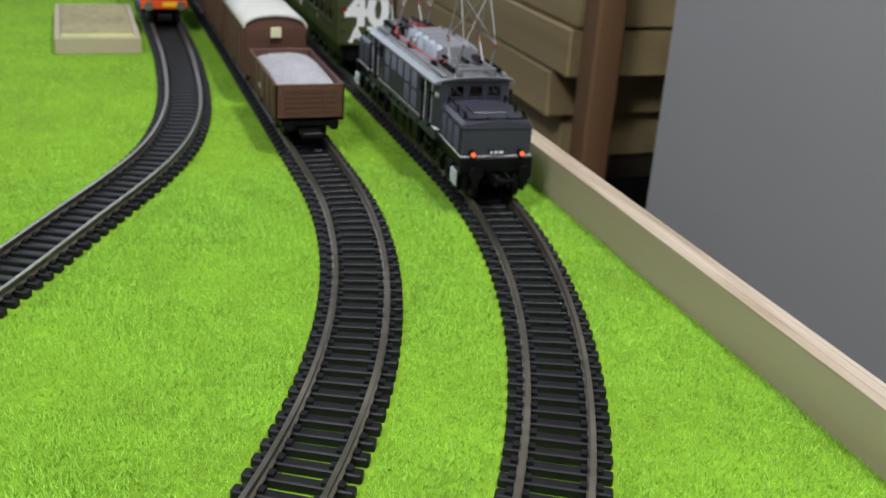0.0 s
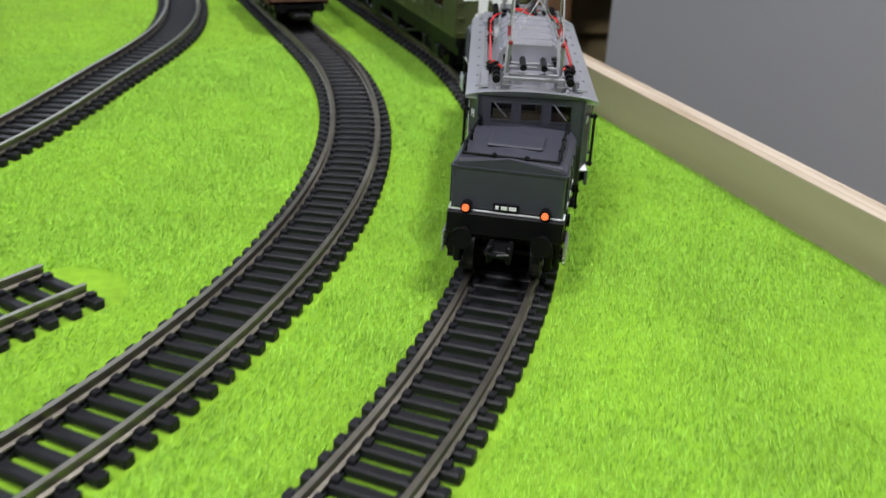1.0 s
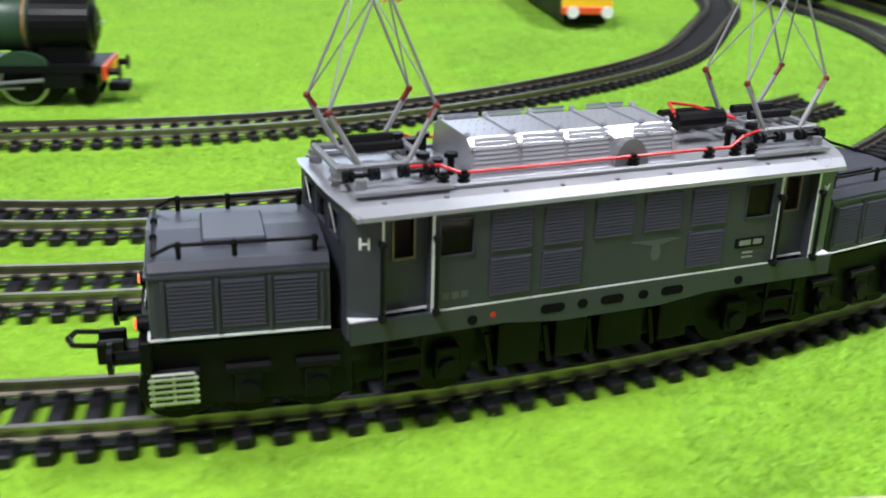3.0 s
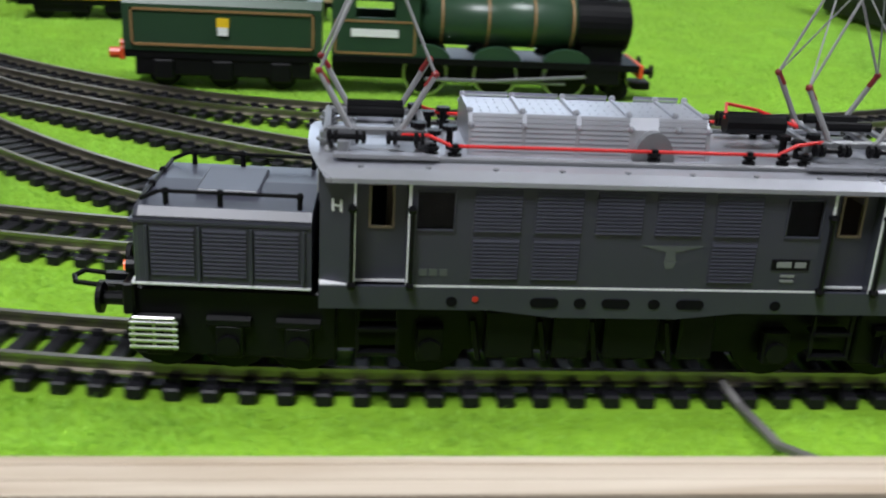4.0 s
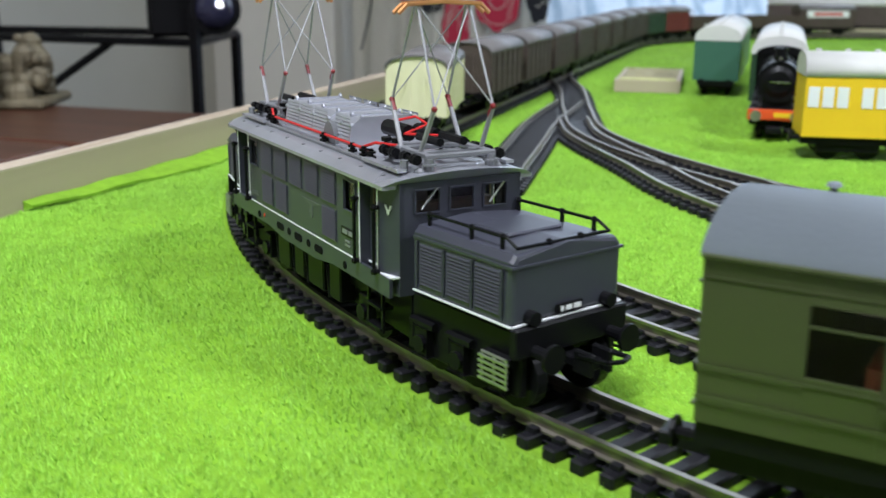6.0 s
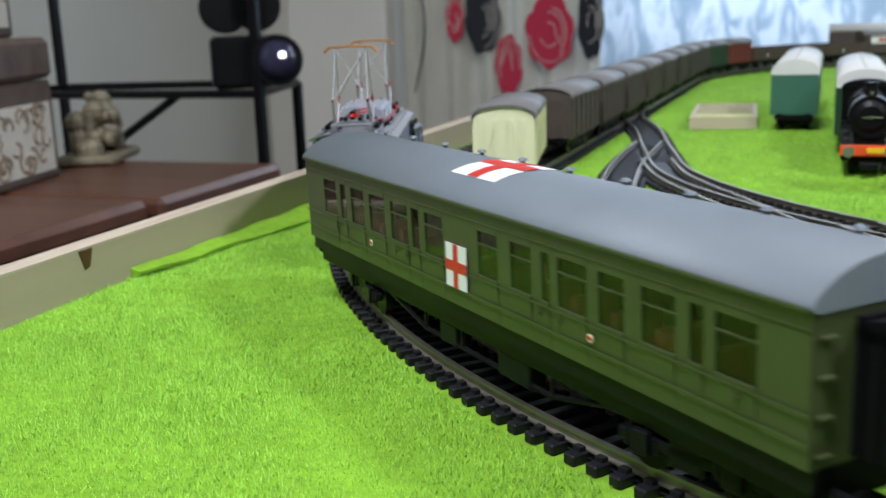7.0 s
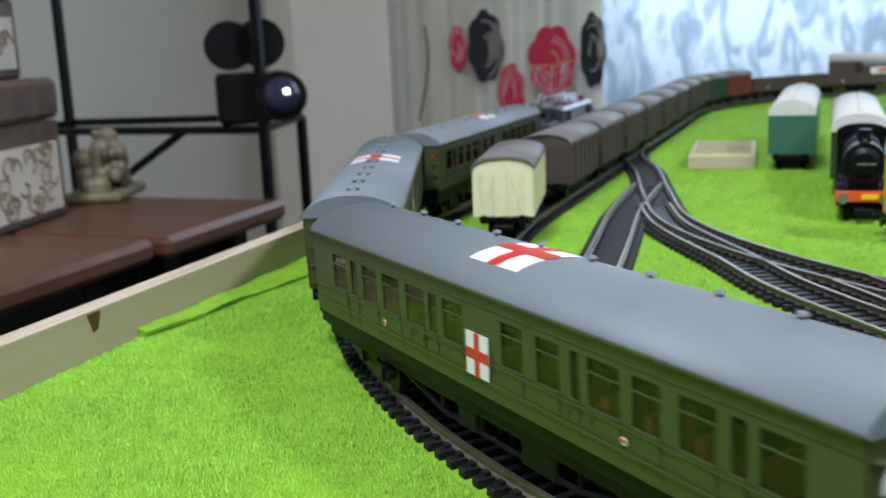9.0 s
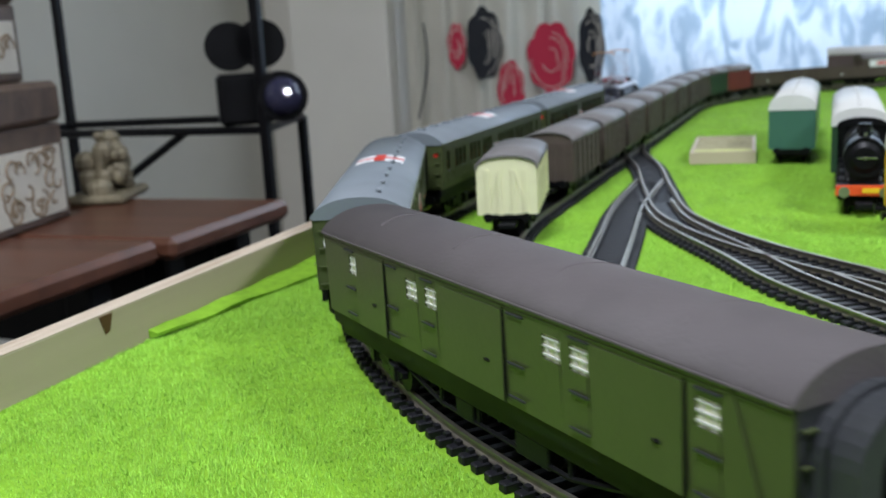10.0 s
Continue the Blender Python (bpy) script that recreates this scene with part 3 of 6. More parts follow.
def locomotive():
    o = root("electric_locomotive", "dark grey model electric locomotive with silver roof and raised pantographs", "locomotive")
    HL, HW, ZT = 0.0468, 0.0165, 0.0382
    inner = 0.0333
    # sides with windows, door recesses beyond them
    for y in (-1, 1):
        bm = bmesh.new()
        wins = [(-inner + 0.0016, -inner + 0.0076, 0.0290, 0.0358), (inner - 0.0070, inner - 0.0010, 0.0290, 0.0358)]
        pierced(bm, -inner, inner, min(y * (HW - 0.0008), y * HW), max(y * (HW - 0.0008), y * HW), 0.0192, ZT, wins)
        side = part("side_panel", bm, M_GREY, o)
        t = 0.00022
        for a in wins:
            bm = bmesh.new()
            for (xa, xb, za, zb) in ((a[0], a[1], a[2], a[2] + t), (a[0], a[1], a[3] - t, a[3]), (a[0], a[0] + t, a[2], a[3]), (a[1] - t, a[1], a[2], a[3])):
                box(bm, xa, xb, min(y * (HW - 0.0003), y * (HW + 0.0003)), max(y * (HW - 0.0003), y * (HW + 0.0003)), za, zb)
            part("window_frame", bm, M_GREYL, side)
            bm = bmesh.new()
            box(bm, a[0], a[1], min(y * (HW - 0.0007), y * (HW - 0.0005)), max(y * (HW - 0.0007), y * (HW - 0.0005)), a[2], a[3])
            part("pane", bm, M_GLASS, side)
        # white lining
        bm = bmesh.new()
        for xa, xb, za, zb in ((-inner, inner, 0.0192, 0.0195), (-inner, -inner + 0.0003, 0.0192, ZT), (inner - 0.0003, inner, 0.0192, ZT), (-inner, inner, ZT - 0.0006, ZT - 0.0004)):
            box(bm, xa, xb, min(y * HW, y * (HW + 0.00012)), max(y * HW, y * (HW + 0.00012)), za, zb)
        part("lining", bm, M_WHITE, side, "thin white lining")
        for k in range(5):
            xc = 0.0198 - k * 0.00945
            xa = xc - 0.0036
            louvre(side, xa, xa + 0.0072, 0.0290, 0.0360, y * HW, y, 11)
            if k in (0, 1, 4):
                louvre(side, xa, xa + 0.0072, 0.0208, 0.0278, y * HW, y, 11)
        # skirt: a deep belly with lightening holes
        bm = bmesh.new()
        ya, yb = y * (HW - 0.0006), y * (HW + 0.0002)
        prof = [(-HL, 0.0192), (-HL, 0.0152), (-0.020, 0.0152), (-0.010, 0.0140), (0.010, 0.0140), (0.020, 0.0152), (HL, 0.0152), (HL, 0.0192)]
        prism_y(bm, prof, min(ya, yb), max(ya, yb))
        sk = part("skirt", bm, M_GREY, o)
        bm = bmesh.new()
        for xc, w in ((0.0115, 0.0023), (0.0058, 0.0010), (0.0, 0.0023), (-0.0062, 0.0010), (-0.0121, 0.0023), (0.0262, 0.0007), (-0.0262, 0.0007)):
            h = 0.0009
            n = 14
            f = [bm.verts.new((xc + math.copysign(max(w - h, 0), math.cos(a)) + h * math.cos(a), y * (HW + 0.00035), 0.0167 + h * math.sin(a))) for a in np.linspace(0, 2 * math.pi, n, endpoint=False)]
            g_ = [bm.verts.new((v.co.x, y * (HW + 0.0001), v.co.z)) for v in f]
            bm.faces.new(f)
            for i in range(n):
                bm.faces.new((f[i], f[(i + 1) % n], g_[(i + 1) % n], g_[i]))
        part("lightening_hole", bm, M_DARK, sk)
        bm = bmesh.new()
        rod(bm, (0.0225, y * HW, 0.0172), (0.0225, y * (HW + 0.0004), 0.0172), 0.0005, 10)
        part("red_dot", bm, M_RED, sk)
        # small blank print at the foot of the panel
        bm = bmesh.new()
        for k in range(3):
            box(bm, inner - 0.0062 + k * 0.0016, inner - 0.0050 + k * 0.0016, *sorted((y * HW, y * (HW + 0.00012))), 0.0212, 0.0224)
        part("print_bar", bm, M_FAINT, side)
        # faint pale emblem, a plain winged shape
        bm = bmesh.new()
        for pf in ([(-0.0056, 0.0272), (0.0042, 0.0272), (0.0006, 0.0262), (-0.0020, 0.0262)], [(-0.0014, 0.0262), (0.0, 0.0262), (0.0002, 0.0246), (-0.0016, 0.0246)], [(-0.0017, 0.0245), (0.0003, 0.0245), (-0.0001, 0.0232), (-0.0013, 0.0232)]):
            prism_y(bm, [(x - 0.0072, z) for x, z in pf], *sorted((y * HW, y * (HW + 0.00012))))
        part("emblem", bm, M_FAINT, side, "faint grey winged emblem")
        # number plate and small print, bars only
        bm = bmesh.new()
        xa = -inner + 0.0026
        box(bm, xa, xa + 0.0062, min(y * HW, y * (HW + 0.0002)), max(y * HW, y * (HW + 0.0002)), 0.0233, 0.0252)
        pl = part("number_plate", bm, M_BLACK, o)
        bm = bmesh.new()
        for q, w in ((0.0006, 0.0018), (0.0030, 0.0024)):
            box(bm, xa + q, xa + q + w, min(y * HW, y * (HW + 0.0003)), max(y * HW, y * (HW + 0.0003)), 0.0238, 0.0248)
        for z in (0.0220, 0.0211):
            box(bm, xa + 0.0022, xa + 0.0044, min(y * HW, y * (HW + 0.0002)), max(y * HW, y * (HW + 0.0002)), z, z + 0.0004)
        part("plate_bars", bm, M_DULL, pl)
        # recessed doors with handrails at both ends
        for e in (-1, 1):
            bm = bmesh.new()
            xa, xb = sorted((e * inner, e * (inner + 0.0082)))
            ya, yb = sorted((y * (HW - 0.0032), y * (HW - 0.0024)))
            wn = (e * (inner + 0.0041) - 0.0020, e * (inner + 0.0041) + 0.0020, 0.0285, 0.0362)
            pierced(bm, xa, xb, ya, yb, 0.0152, ZT, [wn])
            dr = part("cab_door", bm, M_GREY, o)
            bm = bmesh.new()
            t = 0.0004
            for (x0, x1, z0, z1) in ((wn[0], wn[1], wn[2], wn[2] + t), (wn[0], wn[1], wn[3] - t, wn[3]), (wn[0], wn[0] + t, wn[2], wn[3]), (wn[1] - t, wn[1], wn[2], wn[3])):
                box(bm, x0, x1, *sorted((y * (HW - 0.0025), y * (HW - 0.0021))), z0, z1)
            part("window_frame", bm, M_FRAME, dr, "brown wooden window frame")
            bm = bmesh.new()
            box(bm, xa, xb, *sorted((y * (HW - 0.0022), y * (HW - 0.0019))), 0.0192, 0.0196)
            part("sill_line", bm, M_WHITE, dr)
            bm = bmesh.new()
            for x in (xa, xb):
                box(bm, x - 0.0002, x + 0.0002, *sorted((y * (HW - 0.0030), y * HW)), 0.0152, ZT)
            part("jamb", bm, M_GREY, dr)
            for x in (xa, xb):
                bm = bmesh.new()
                box(bm, x - 0.00018, x + 0.00018, *sorted((y * (HW - 0.0001), y * (HW + 0.00015))), 0.0192, ZT)
                part("door_line", bm, M_WHITE, dr)
            for x in (e * (inner - 0.0004), e * (inner + 0.0086)):
                handrail(o, [(x, y * (HW + 0.0011), 0.0195), (x, y * (HW + 0.0011), 0.0330)], 0.0004, [((x, y * HW, z), (x, y * (HW + 0.0011), z)) for z in (0.0196, 0.0328)])
            # cab corner panel beyond the door, tapering to the cab front
            bm = bmesh.new()
            xi, xo = e * (inner + 0.0082), e * HL
            a = [bm.verts.new((x, y * w, z)) for z in (0.0152, ZT) for x, w in ((xi, HW), (xo, HW - 0.0022), (xo, HW - 0.0032), (xi, HW - 0.001))]
            for f in ((0, 1, 5, 4), (1, 2, 6, 5), (2, 3, 7, 6), (3, 0, 4, 7), (4, 5, 6, 7), (0, 3, 2, 1)):
                bm.faces.new([a[i] for i in f])
            cp = part("cab_corner", bm, M_GREY, o)
            letter = "H" if e > 0 else "V"
            ang = math.degrees(math.atan2(0.0022, HL - inner - 0.0082))
            lettering(letter, 0.0028, pose(e * (HL - 0.0026), y * (HW - 0.0010), 0.0325, 90, 0, (180 if y > 0 else 0) - y * e * ang) , M_WHITE, cp)
            bm = bmesh.new()
            box(bm, min(xi, xo), max(xi, xo), *sorted((y * (HW - 0.0022), y * (HW - 0.0001))), 0.0190, 0.0194)
            part("corner_line", bm, M_WHITE, cp)
            # steps below the doors
            bm = bmesh.new()
            for z in (0.0060, 0.0105, 0.0145):
                box(bm, *sorted((e * (inner + 0.0010), e * (inner + 0.0074))), *sorted((y * (HW - 0.004), y * (HW - 0.0008))), z, z + 0.0006)
            for x in (e * (inner + 0.0010), e * (inner + 0.0074)):
                box(bm, x - 0.0003, x + 0.0003, *sorted((y * (HW - 0.0018), y * (HW - 0.0012))), 0.0056, 0.0163)
            part("step", bm, M_BLACK, o)
    # cab fronts with three windows
    for e in (-1, 1):
        bm = bmesh.new()
        W2 = HW - 0.0024
        hs = [(-0.0110, -0.0050, 0.0318, 0.0368), (-0.0030, 0.0030, 0.0318, 0.0368), (0.0050, 0.0110, 0.0318, 0.0368)]
        pierced(bm, -W2, W2, -0.0005, 0.0005, 0.0152, ZT, hs)
        bmesh.ops.transform(bm, matrix=pose(e * (HL - 0.0005), 0, 0, 0, 0, 90), verts=bm.verts)
        fr = part("cab_front", bm, M_GREY, o)
        for a in hs:
            bm = bmesh.new()
            t = 0.0003
            for (x0, x1, z0, z1) in ((a[0], a[1], a[2], a[2] + t), (a[0], a[1], a[3] - t, a[3]), (a[0], a[0] + t, a[2], a[3]), (a[1] - t, a[1], a[2], a[3])):
                box(bm, e * (HL - 0.0002), e * (HL + 0.0003), x0, x1, z0, z1)
            part("window_frame", bm, M_GREYL, fr)
            bm = bmesh.new()
            box(bm, *sorted((e * (HL - 0.0007), e * (HL - 0.0005))), a[0], a[1], a[2], a[3])
            part("pane", bm, M_GLASS, fr)
        for a in (hs[0], hs[2]):
            bm = bmesh.new()
            rod(bm, (e * (HL + 0.0003), a[0] + 0.001, a[3]), (e * (HL + 0.0003), a[1] - 0.0015, a[2] + 0.001), 0.00022, 5)
            part("wiper", bm, M_STEEL, fr)
    # dark inside, brown driver's desk
    bm = bmesh.new()
    box(bm, -inner, inner, -0.012, 0.012, 0.017, 0.0372)
    box(bm, -HL + 0.003, HL - 0.003, -0.0125, 0.0125, 0.0152, 0.0175)
    part("interior_core", bm, M_DARK, o)
    for e in (-1, 1):
        bm = bmesh.new()
        box(bm, *sorted((e * (HL - 0.0035), e * (HL - 0.0060))), -0.010, 0.010, 0.0185, 0.0330)
        box(bm, *sorted((e * (HL - 0.0105), e * (HL - 0.0140))), 0.002, 0.006, 0.0185, 0.0350)
        part("driver_desk", bm, M_FRAME, o, "brown driver's desk and seat")
    # roof: a silver edge with an arched deck
    bm = bmesh.new()
    ov = 0.0012
    prof = []
    for a in np.linspace(-1, 1, 15):
        prof.append((a * (HW + ov), 0.0372 + 0.0036 * math.sqrt(max(0, 1 - 0.93 * a * a))))
    prof = [(-(HW + ov), 0.0374)] + prof + [((HW + ov), 0.0374)]
    prism(bm, prof, -HL - 0.0022, HL + 0.0022)
    for v in bm.verts:
        if abs(v.co.x) > HL:
            k = abs(v.co.y) / (HW + ov)
            v.co.x -= math.copysign(0.0030 * k ** 3, v.co.x)
            v.co.z -= 0.0004
    part("roof", bm, M_SILVER, o, "silver-grey arched roof")
    bm = bmesh.new()
    for y in (-1, 1):
        rod(bm, (-HL + 0.004, y * (HW - 0.0040), 0.0398), (HL - 0.004, y * (HW - 0.0040), 0.0398), 0.0005, 6)
        for k in range(9):
            x = -HL + 0.006 + k * (2 * HL - 0.012) / 8
            rod(bm, (x, y * (HW - 0.0018), 0.0380), (x, y * (HW - 0.0018), 0.0391), 0.0005, 6)
    part("roof_rail", bm, M_ROOFG, o)
    # silver louvred hood
    hx0, hx1 = -0.0140, 0.0242
    bm = bmesh.new()
    prism(bm, [(-0.0095, 0.0390), (-0.0085, 0.0446), (-0.0060, 0.0462), (0.0060, 0.0462), (0.0085, 0.0446), (0.0095, 0.0390)], hx0, hx1)
    hood = part("roof_hood", bm, M_SILVER, o, "bright silver ventilation hood with ribs")
    bm = bmesh.new()
    for x in (hx1 - 0.0002, hx1 - 0.0085, hx1 - 0.0170, hx1 - 0.0255, hx1 - 0.0330, hx0 + 0.0002):
        prism(bm, [(-0.0098, 0.0390), (-0.0088, 0.0448), (-0.0062, 0.0466), (0.0062, 0.0466), (0.0088, 0.0448), (0.0098, 0.0390)], x - 0.0003, x + 0.0003)
        for y in (-0.0062, 0.0062, -0.0088, 0.0088):
            ball(bm, (x, y, 0.0467 if abs(y) < 0.007 else 0.0449), 0.0006, 6)
    part("hood_rib", bm, M_SILVER, hood)
    for y in (-1, 1):
        for k, x in enumerate((hx1 - 0.0082, hx1 - 0.0167, hx1 - 0.0252, hx0 + 0.0006)):
            bm = bmesh.new()
            n = 9
            for i in range(n):
                z = 0.0397 + i * 0.0071 / n
                yy = 0.0095 - (z - 0.0390) * 0.001 / 0.0075
                a = [bm.verts.new((xx, y * (yy + d), zz)) for xx in (x, x + 0.0078) for d, zz in ((0.0001, z), (0.00025, z + 0.0002), (0.0, z + 0.0007))]
                bm.faces.new((a[0], a[1], a[4], a[3]))
                bm.faces.new((a[1], a[2], a[5], a[4]))
            part("hood_louvre", bm, M_SILVER, hood)
        bm = bmesh.new()
        xc = hx1 - 0.0292
        f = [bm.verts.new((xc + 0.0034 * math.cos(a), y * 0.0104, 0.0390 + 0.0058 * math.sin(a))) for a in np.linspace(0, math.pi, 12)]
        g_ = [bm.verts.new((v.co.x, y * 0.0085, v.co.z)) for v in f]
        bm.faces.new(f)
        for i in range(11):
            bm.faces.new((f[i], f[i + 1], g_[i + 1], g_[i]))
        part("hood_arch", bm, M_ROOFG, hood, "arched recess in the hood side")
    # roof gear: red cable, insulators, switch
    for y in (-1, 1):
        pts = [(0.0345, y * 0.008, 0.0425), (0.0305, y * 0.0105, 0.0432), (0.0270, y * 0.0115, 0.0418), (-0.0245, y * 0.0115, 0.0418), (-0.0280, y * 0.0100, 0.0432), (-0.0340, y * 0.007, 0.0432)]
        handrail(o, pts, 0.00032, [], "power_cable", M_REDW)
        for x in (0.030, 0.0265, -0.0047, -0.0200, -0.0255, -0.029):
            bm = bmesh.new()
            for i in range(4):
                z = 0.0382 + i * 0.0010
                rod(bm, (x, y * 0.0115, z), (x, y * 0.0115, z + 0.0005), 0.0011, 8)
            rod(bm, (x, y * 0.0115, 0.0400), (x, y * 0.0115, 0.0422), 0.0006, 6)
            part("insulator", bm, M_BLACK, o)
    bm = bmesh.new()
    rod(bm, (-0.0285, 0.002, 0.0448), (-0.0185, 0.002, 0.0448), 0.0018, 10)
    rod(bm, (-0.0285, -0.005, 0.0440), (-0.0195, -0.005, 0.0440), 0.0014, 10)
    for x in (-0.027, -0.020):
        rod(bm, (x, 0.002, 0.043), (x, 0.002, 0.0448), 0.0008, 6)
        rod(bm, (x, -0.005, 0.043), (x, -0.005, 0.0440), 0.0008, 6)
    part("main_switch", bm, M_BLACK, o)
    handrail(o, [(-0.0185, 0.002, 0.0458), (-0.0205, -0.004, 0.0470), (-0.0260, -0.004, 0.0460), (-0.0300, 0.004, 0.0450), (-0.0320, -0.003, 0.0445)], 0.0003, [], "power_cable", M_REDW)
    for e in (-1, 1):
        for y in (-1, 1):
            bm = bmesh.new()
            box(bm, *sorted((e * 0.029, e * 0.045)), *sorted((y * 0.0118, y * 0.0138)), 0.0400, 0.0406)
            part("roof_walkway", bm, M_SILVER, o)
        bm = bmesh.new()
        ball(bm, (e * 0.0455, 0.009, 0.0398), 0.0012, 8)
        ball(bm, (e * 0.0455, -0.009, 0.0398), 0.0012, 8)
        rod(bm, (e * 0.0435, 0.0115, 0.0400), (e * 0.0435, 0.0115, 0.0422), 0.0009, 8)
        part("roof_fitting", bm, M_ROOFG, o)
    # ribbed spools and small gear round the pantograph feet, rivets on the hood
    for e in (-1, 1):
        for y in (-1, 1):
            for dx in (-0.0045, 0.0045):
                bm = bmesh.new()
                xc = e * 0.0385 + dx
                rod(bm, (xc - 0.0030, y * 0.0098, 0.0424), (xc + 0.0030, y * 0.0098, 0.0424), 0.0005, 6)
                for q in (-0.0026, -0.0016, 0.0016, 0.0026):
                    rod(bm, (xc + q - 0.0003, y * 0.0098, 0.0424), (xc + q + 0.0003, y * 0.0098, 0.0424), 0.0011, 8)
                part("insulator_spool", bm, M_BLACK, o)
            for q, h in ((0.0270, 0.0030), (0.0295, 0.0022), (0.0318, 0.0034)):
                bm = bmesh.new()
                rod(bm, (e * q, y * 0.0068, 0.0400), (e * q, y * 0.0068, 0.0405 + h), 0.0006, 6)
                rod(bm, (e * q, y * 0.0068, 0.0403 + h), (e * q, y * 0.0068, 0.0411 + h), 0.0012, 8)
                part("roof_insulator", bm, M_BLACK, o)
    bm = bmesh.new()
    for k in range(26):
        for y in (-0.0045, -0.0018, 0.0018, 0.0045):
            rod(bm, (hx0 + 0.0012 + k * 0.00145, y, 0.0461), (hx0 + 0.0012 + k * 0.00145, y, 0.0463), 0.00017, 5)
    part("hood_rivets", bm, M_SILVER, hood)
    pantograph(o, 0.0385, 0.0414)
    pantograph(o, -0.0385, 0.0414)
    # underframe gear between the bogies
    bm = bmesh.new()
    box(bm, -0.0465, 0.0465, -0.0115, 0.0115, 0.0095, 0.0165)
    box(bm, -0.0450, 0.0450, -0.0105, 0.0105, 0.0050, 0.0120)
    part("underframe", bm, M_BLACK, o, "matt black underframe")
    for x, w in ((0.016, 0.004), (0.006, 0.003), (-0.004, 0.0045), (-0.015, 0.003)):
        for y in (-1, 1):
            bm = bmesh.new()
            box(bm, x - w, x + w, *sorted((y * 0.009, y * 0.0142)), 0.0050, 0.0140, 0.0004)
            part("gear_case", bm, M_BLACK, o)
            bm = bmesh.new()
            rod(bm, (x + w + 0.001, y * 0.0135, 0.0045), (x + w + 0.0022, y * 0.0135, 0.0120), 0.0006, 5)
            part("brake_rod", bm, M_BLACK, o)
    for x in (0.029, -0.029):
        bm = bmesh.new()
        wheelset(bm, x, 0.0062)
        part("wheelset", bm, M_BLACK, o)
        for y in (-1, 1):
            bm = bmesh.new()
            box(bm, x - 0.0022, x + 0.0022, *sorted((y * 0.0115, y * 0.0138)), 0.004, 0.0105, 0.0003)
            rod(bm, (x, y * 0.0136, 0.0065), (x, y * 0.0146, 0.0065), 0.0019, 10)
            part("axle_box", bm, M_BLACK, o)
    f = bonnet(o, "front_bonnet", True)
    r = bonnet(o, "rear_bonnet", False)
    # drawn at 1:92, built at 1:87
    for c in o.children_recursive:
        if c.type == "MESH":
            c.data.transform(Matrix.Diagonal((1.08, 1.0, 1.02, 1)))
        c.location = (c.location.x * 1.08, c.location.y, c.location.z * 1.02)
    return o, f, r


M_RUBBER = mat("charcoal_rubber", (0.022, 0.024, 0.028), 0.62, 0, 0.2, 150, 0.3, 600)
M_PANE = mat("cream_frosted_pane", (0.62, 0.6, 0.45), 0.35, 0, 0.05, 80)


# ---- coaches ----
def bogie(parent, name, x):
    o = new(name)
    o.parent = parent
    bm = bmesh.new()
    for y in (-1, 1):
        ya, yb = sorted((y * 0.0105, y * 0.0125))
        box(bm, -0.0165, 0.0165, ya, yb, 0.0055, 0.0078, 0.0003)
        for xx in (-0.0105, 0.0105):
            box(bm, xx - 0.0022, xx + 0.0022, *sorted((y * 0.0118, y * 0.0136)), 0.0040, 0.0088, 0.0003)
            for d in (-0.0034, 0.0034):
                rod(bm, (xx + d, y * 0.0122, 0.0048), (xx + d, y * 0.0122, 0.0078), 0.0009, 6)
        box(bm, -0.004, 0.004, ya, yb, 0.0035, 0.0095, 0.0003)
    box(bm, -0.003, 0.003, -0.011, 0.011, 0.006, 0.0100)
    part("bogie_frame", bm, M_BLACK, o)
    for x in (-0.0105, 0.0105):
        bm = bmesh.new()
        wheelset(bm, x, 0.0060)
        part("wheelset", bm, M_BLACK, o)
    return o


CL, CHW = 0.208, 0.0164


def shell_profile(z):
    """Half width of the coach side at height z, turned in a little at the foot."""
    return CHW - 0.0010 * max(0.0, (0.0230 - z) / 0.0090)


def cross(parent, xc, zc, w, h, y, name="cross_panel"):
    bm = bmesh.new()
    s = 1 if y > 0 else -1
    box(bm, xc - w, xc + w, *sorted((y, y + s * 0.0002)), zc - h, zc + h)
    p = part(name, bm, M_WHITE, parent, "white panel with a red cross")
    bm = bmesh.new()
    box(bm, xc - w * 0.22, xc + w * 0.22, *sorted((y + s * 0.0001, y + s * 0.00035)), zc - h, zc + h)
    box(bm, xc - w, xc + w, *sorted((y + s * 0.0001, y + s * 0.0003)), zc - h * 0.24, zc + h * 0.24)
    part("red_cross", bm, M_RED, p)


def roof_cross(parent, xc, z):
    w = 0.0105
    for a, b, m_, d in (((-w, w), (-w, w), M_WHITE, 0.00012), ((-w * 0.22, w * 0.22), (-w, w), M_RED, 0.0003), ((-w, w), (-w * 0.22, w * 0.22), M_RED, 0.0003)):
        bm = bmesh.new()
        xs, ys = np.linspace(a[0], a[1], 2), np.linspace(b[0], b[1], 12)
        grid = [[bm.verts.new((xc + x, y, roof_z(y) + d)) for y in ys] for x in xs]
        for j in range(11):
            bm.faces.new((grid[0][j], grid[1][j], grid[1][j + 1], grid[0][j + 1]))
        part("roof_cross", bm, m_, parent, "red cross on a white square painted on the roof")


def roof_z(y, top=0.0490, eave=0.0424):
    k = min(1.0, abs(y) / (CHW + 0.0006))
    return eave + (top - eave) * (1 - k ** 2.3) ** 0.72


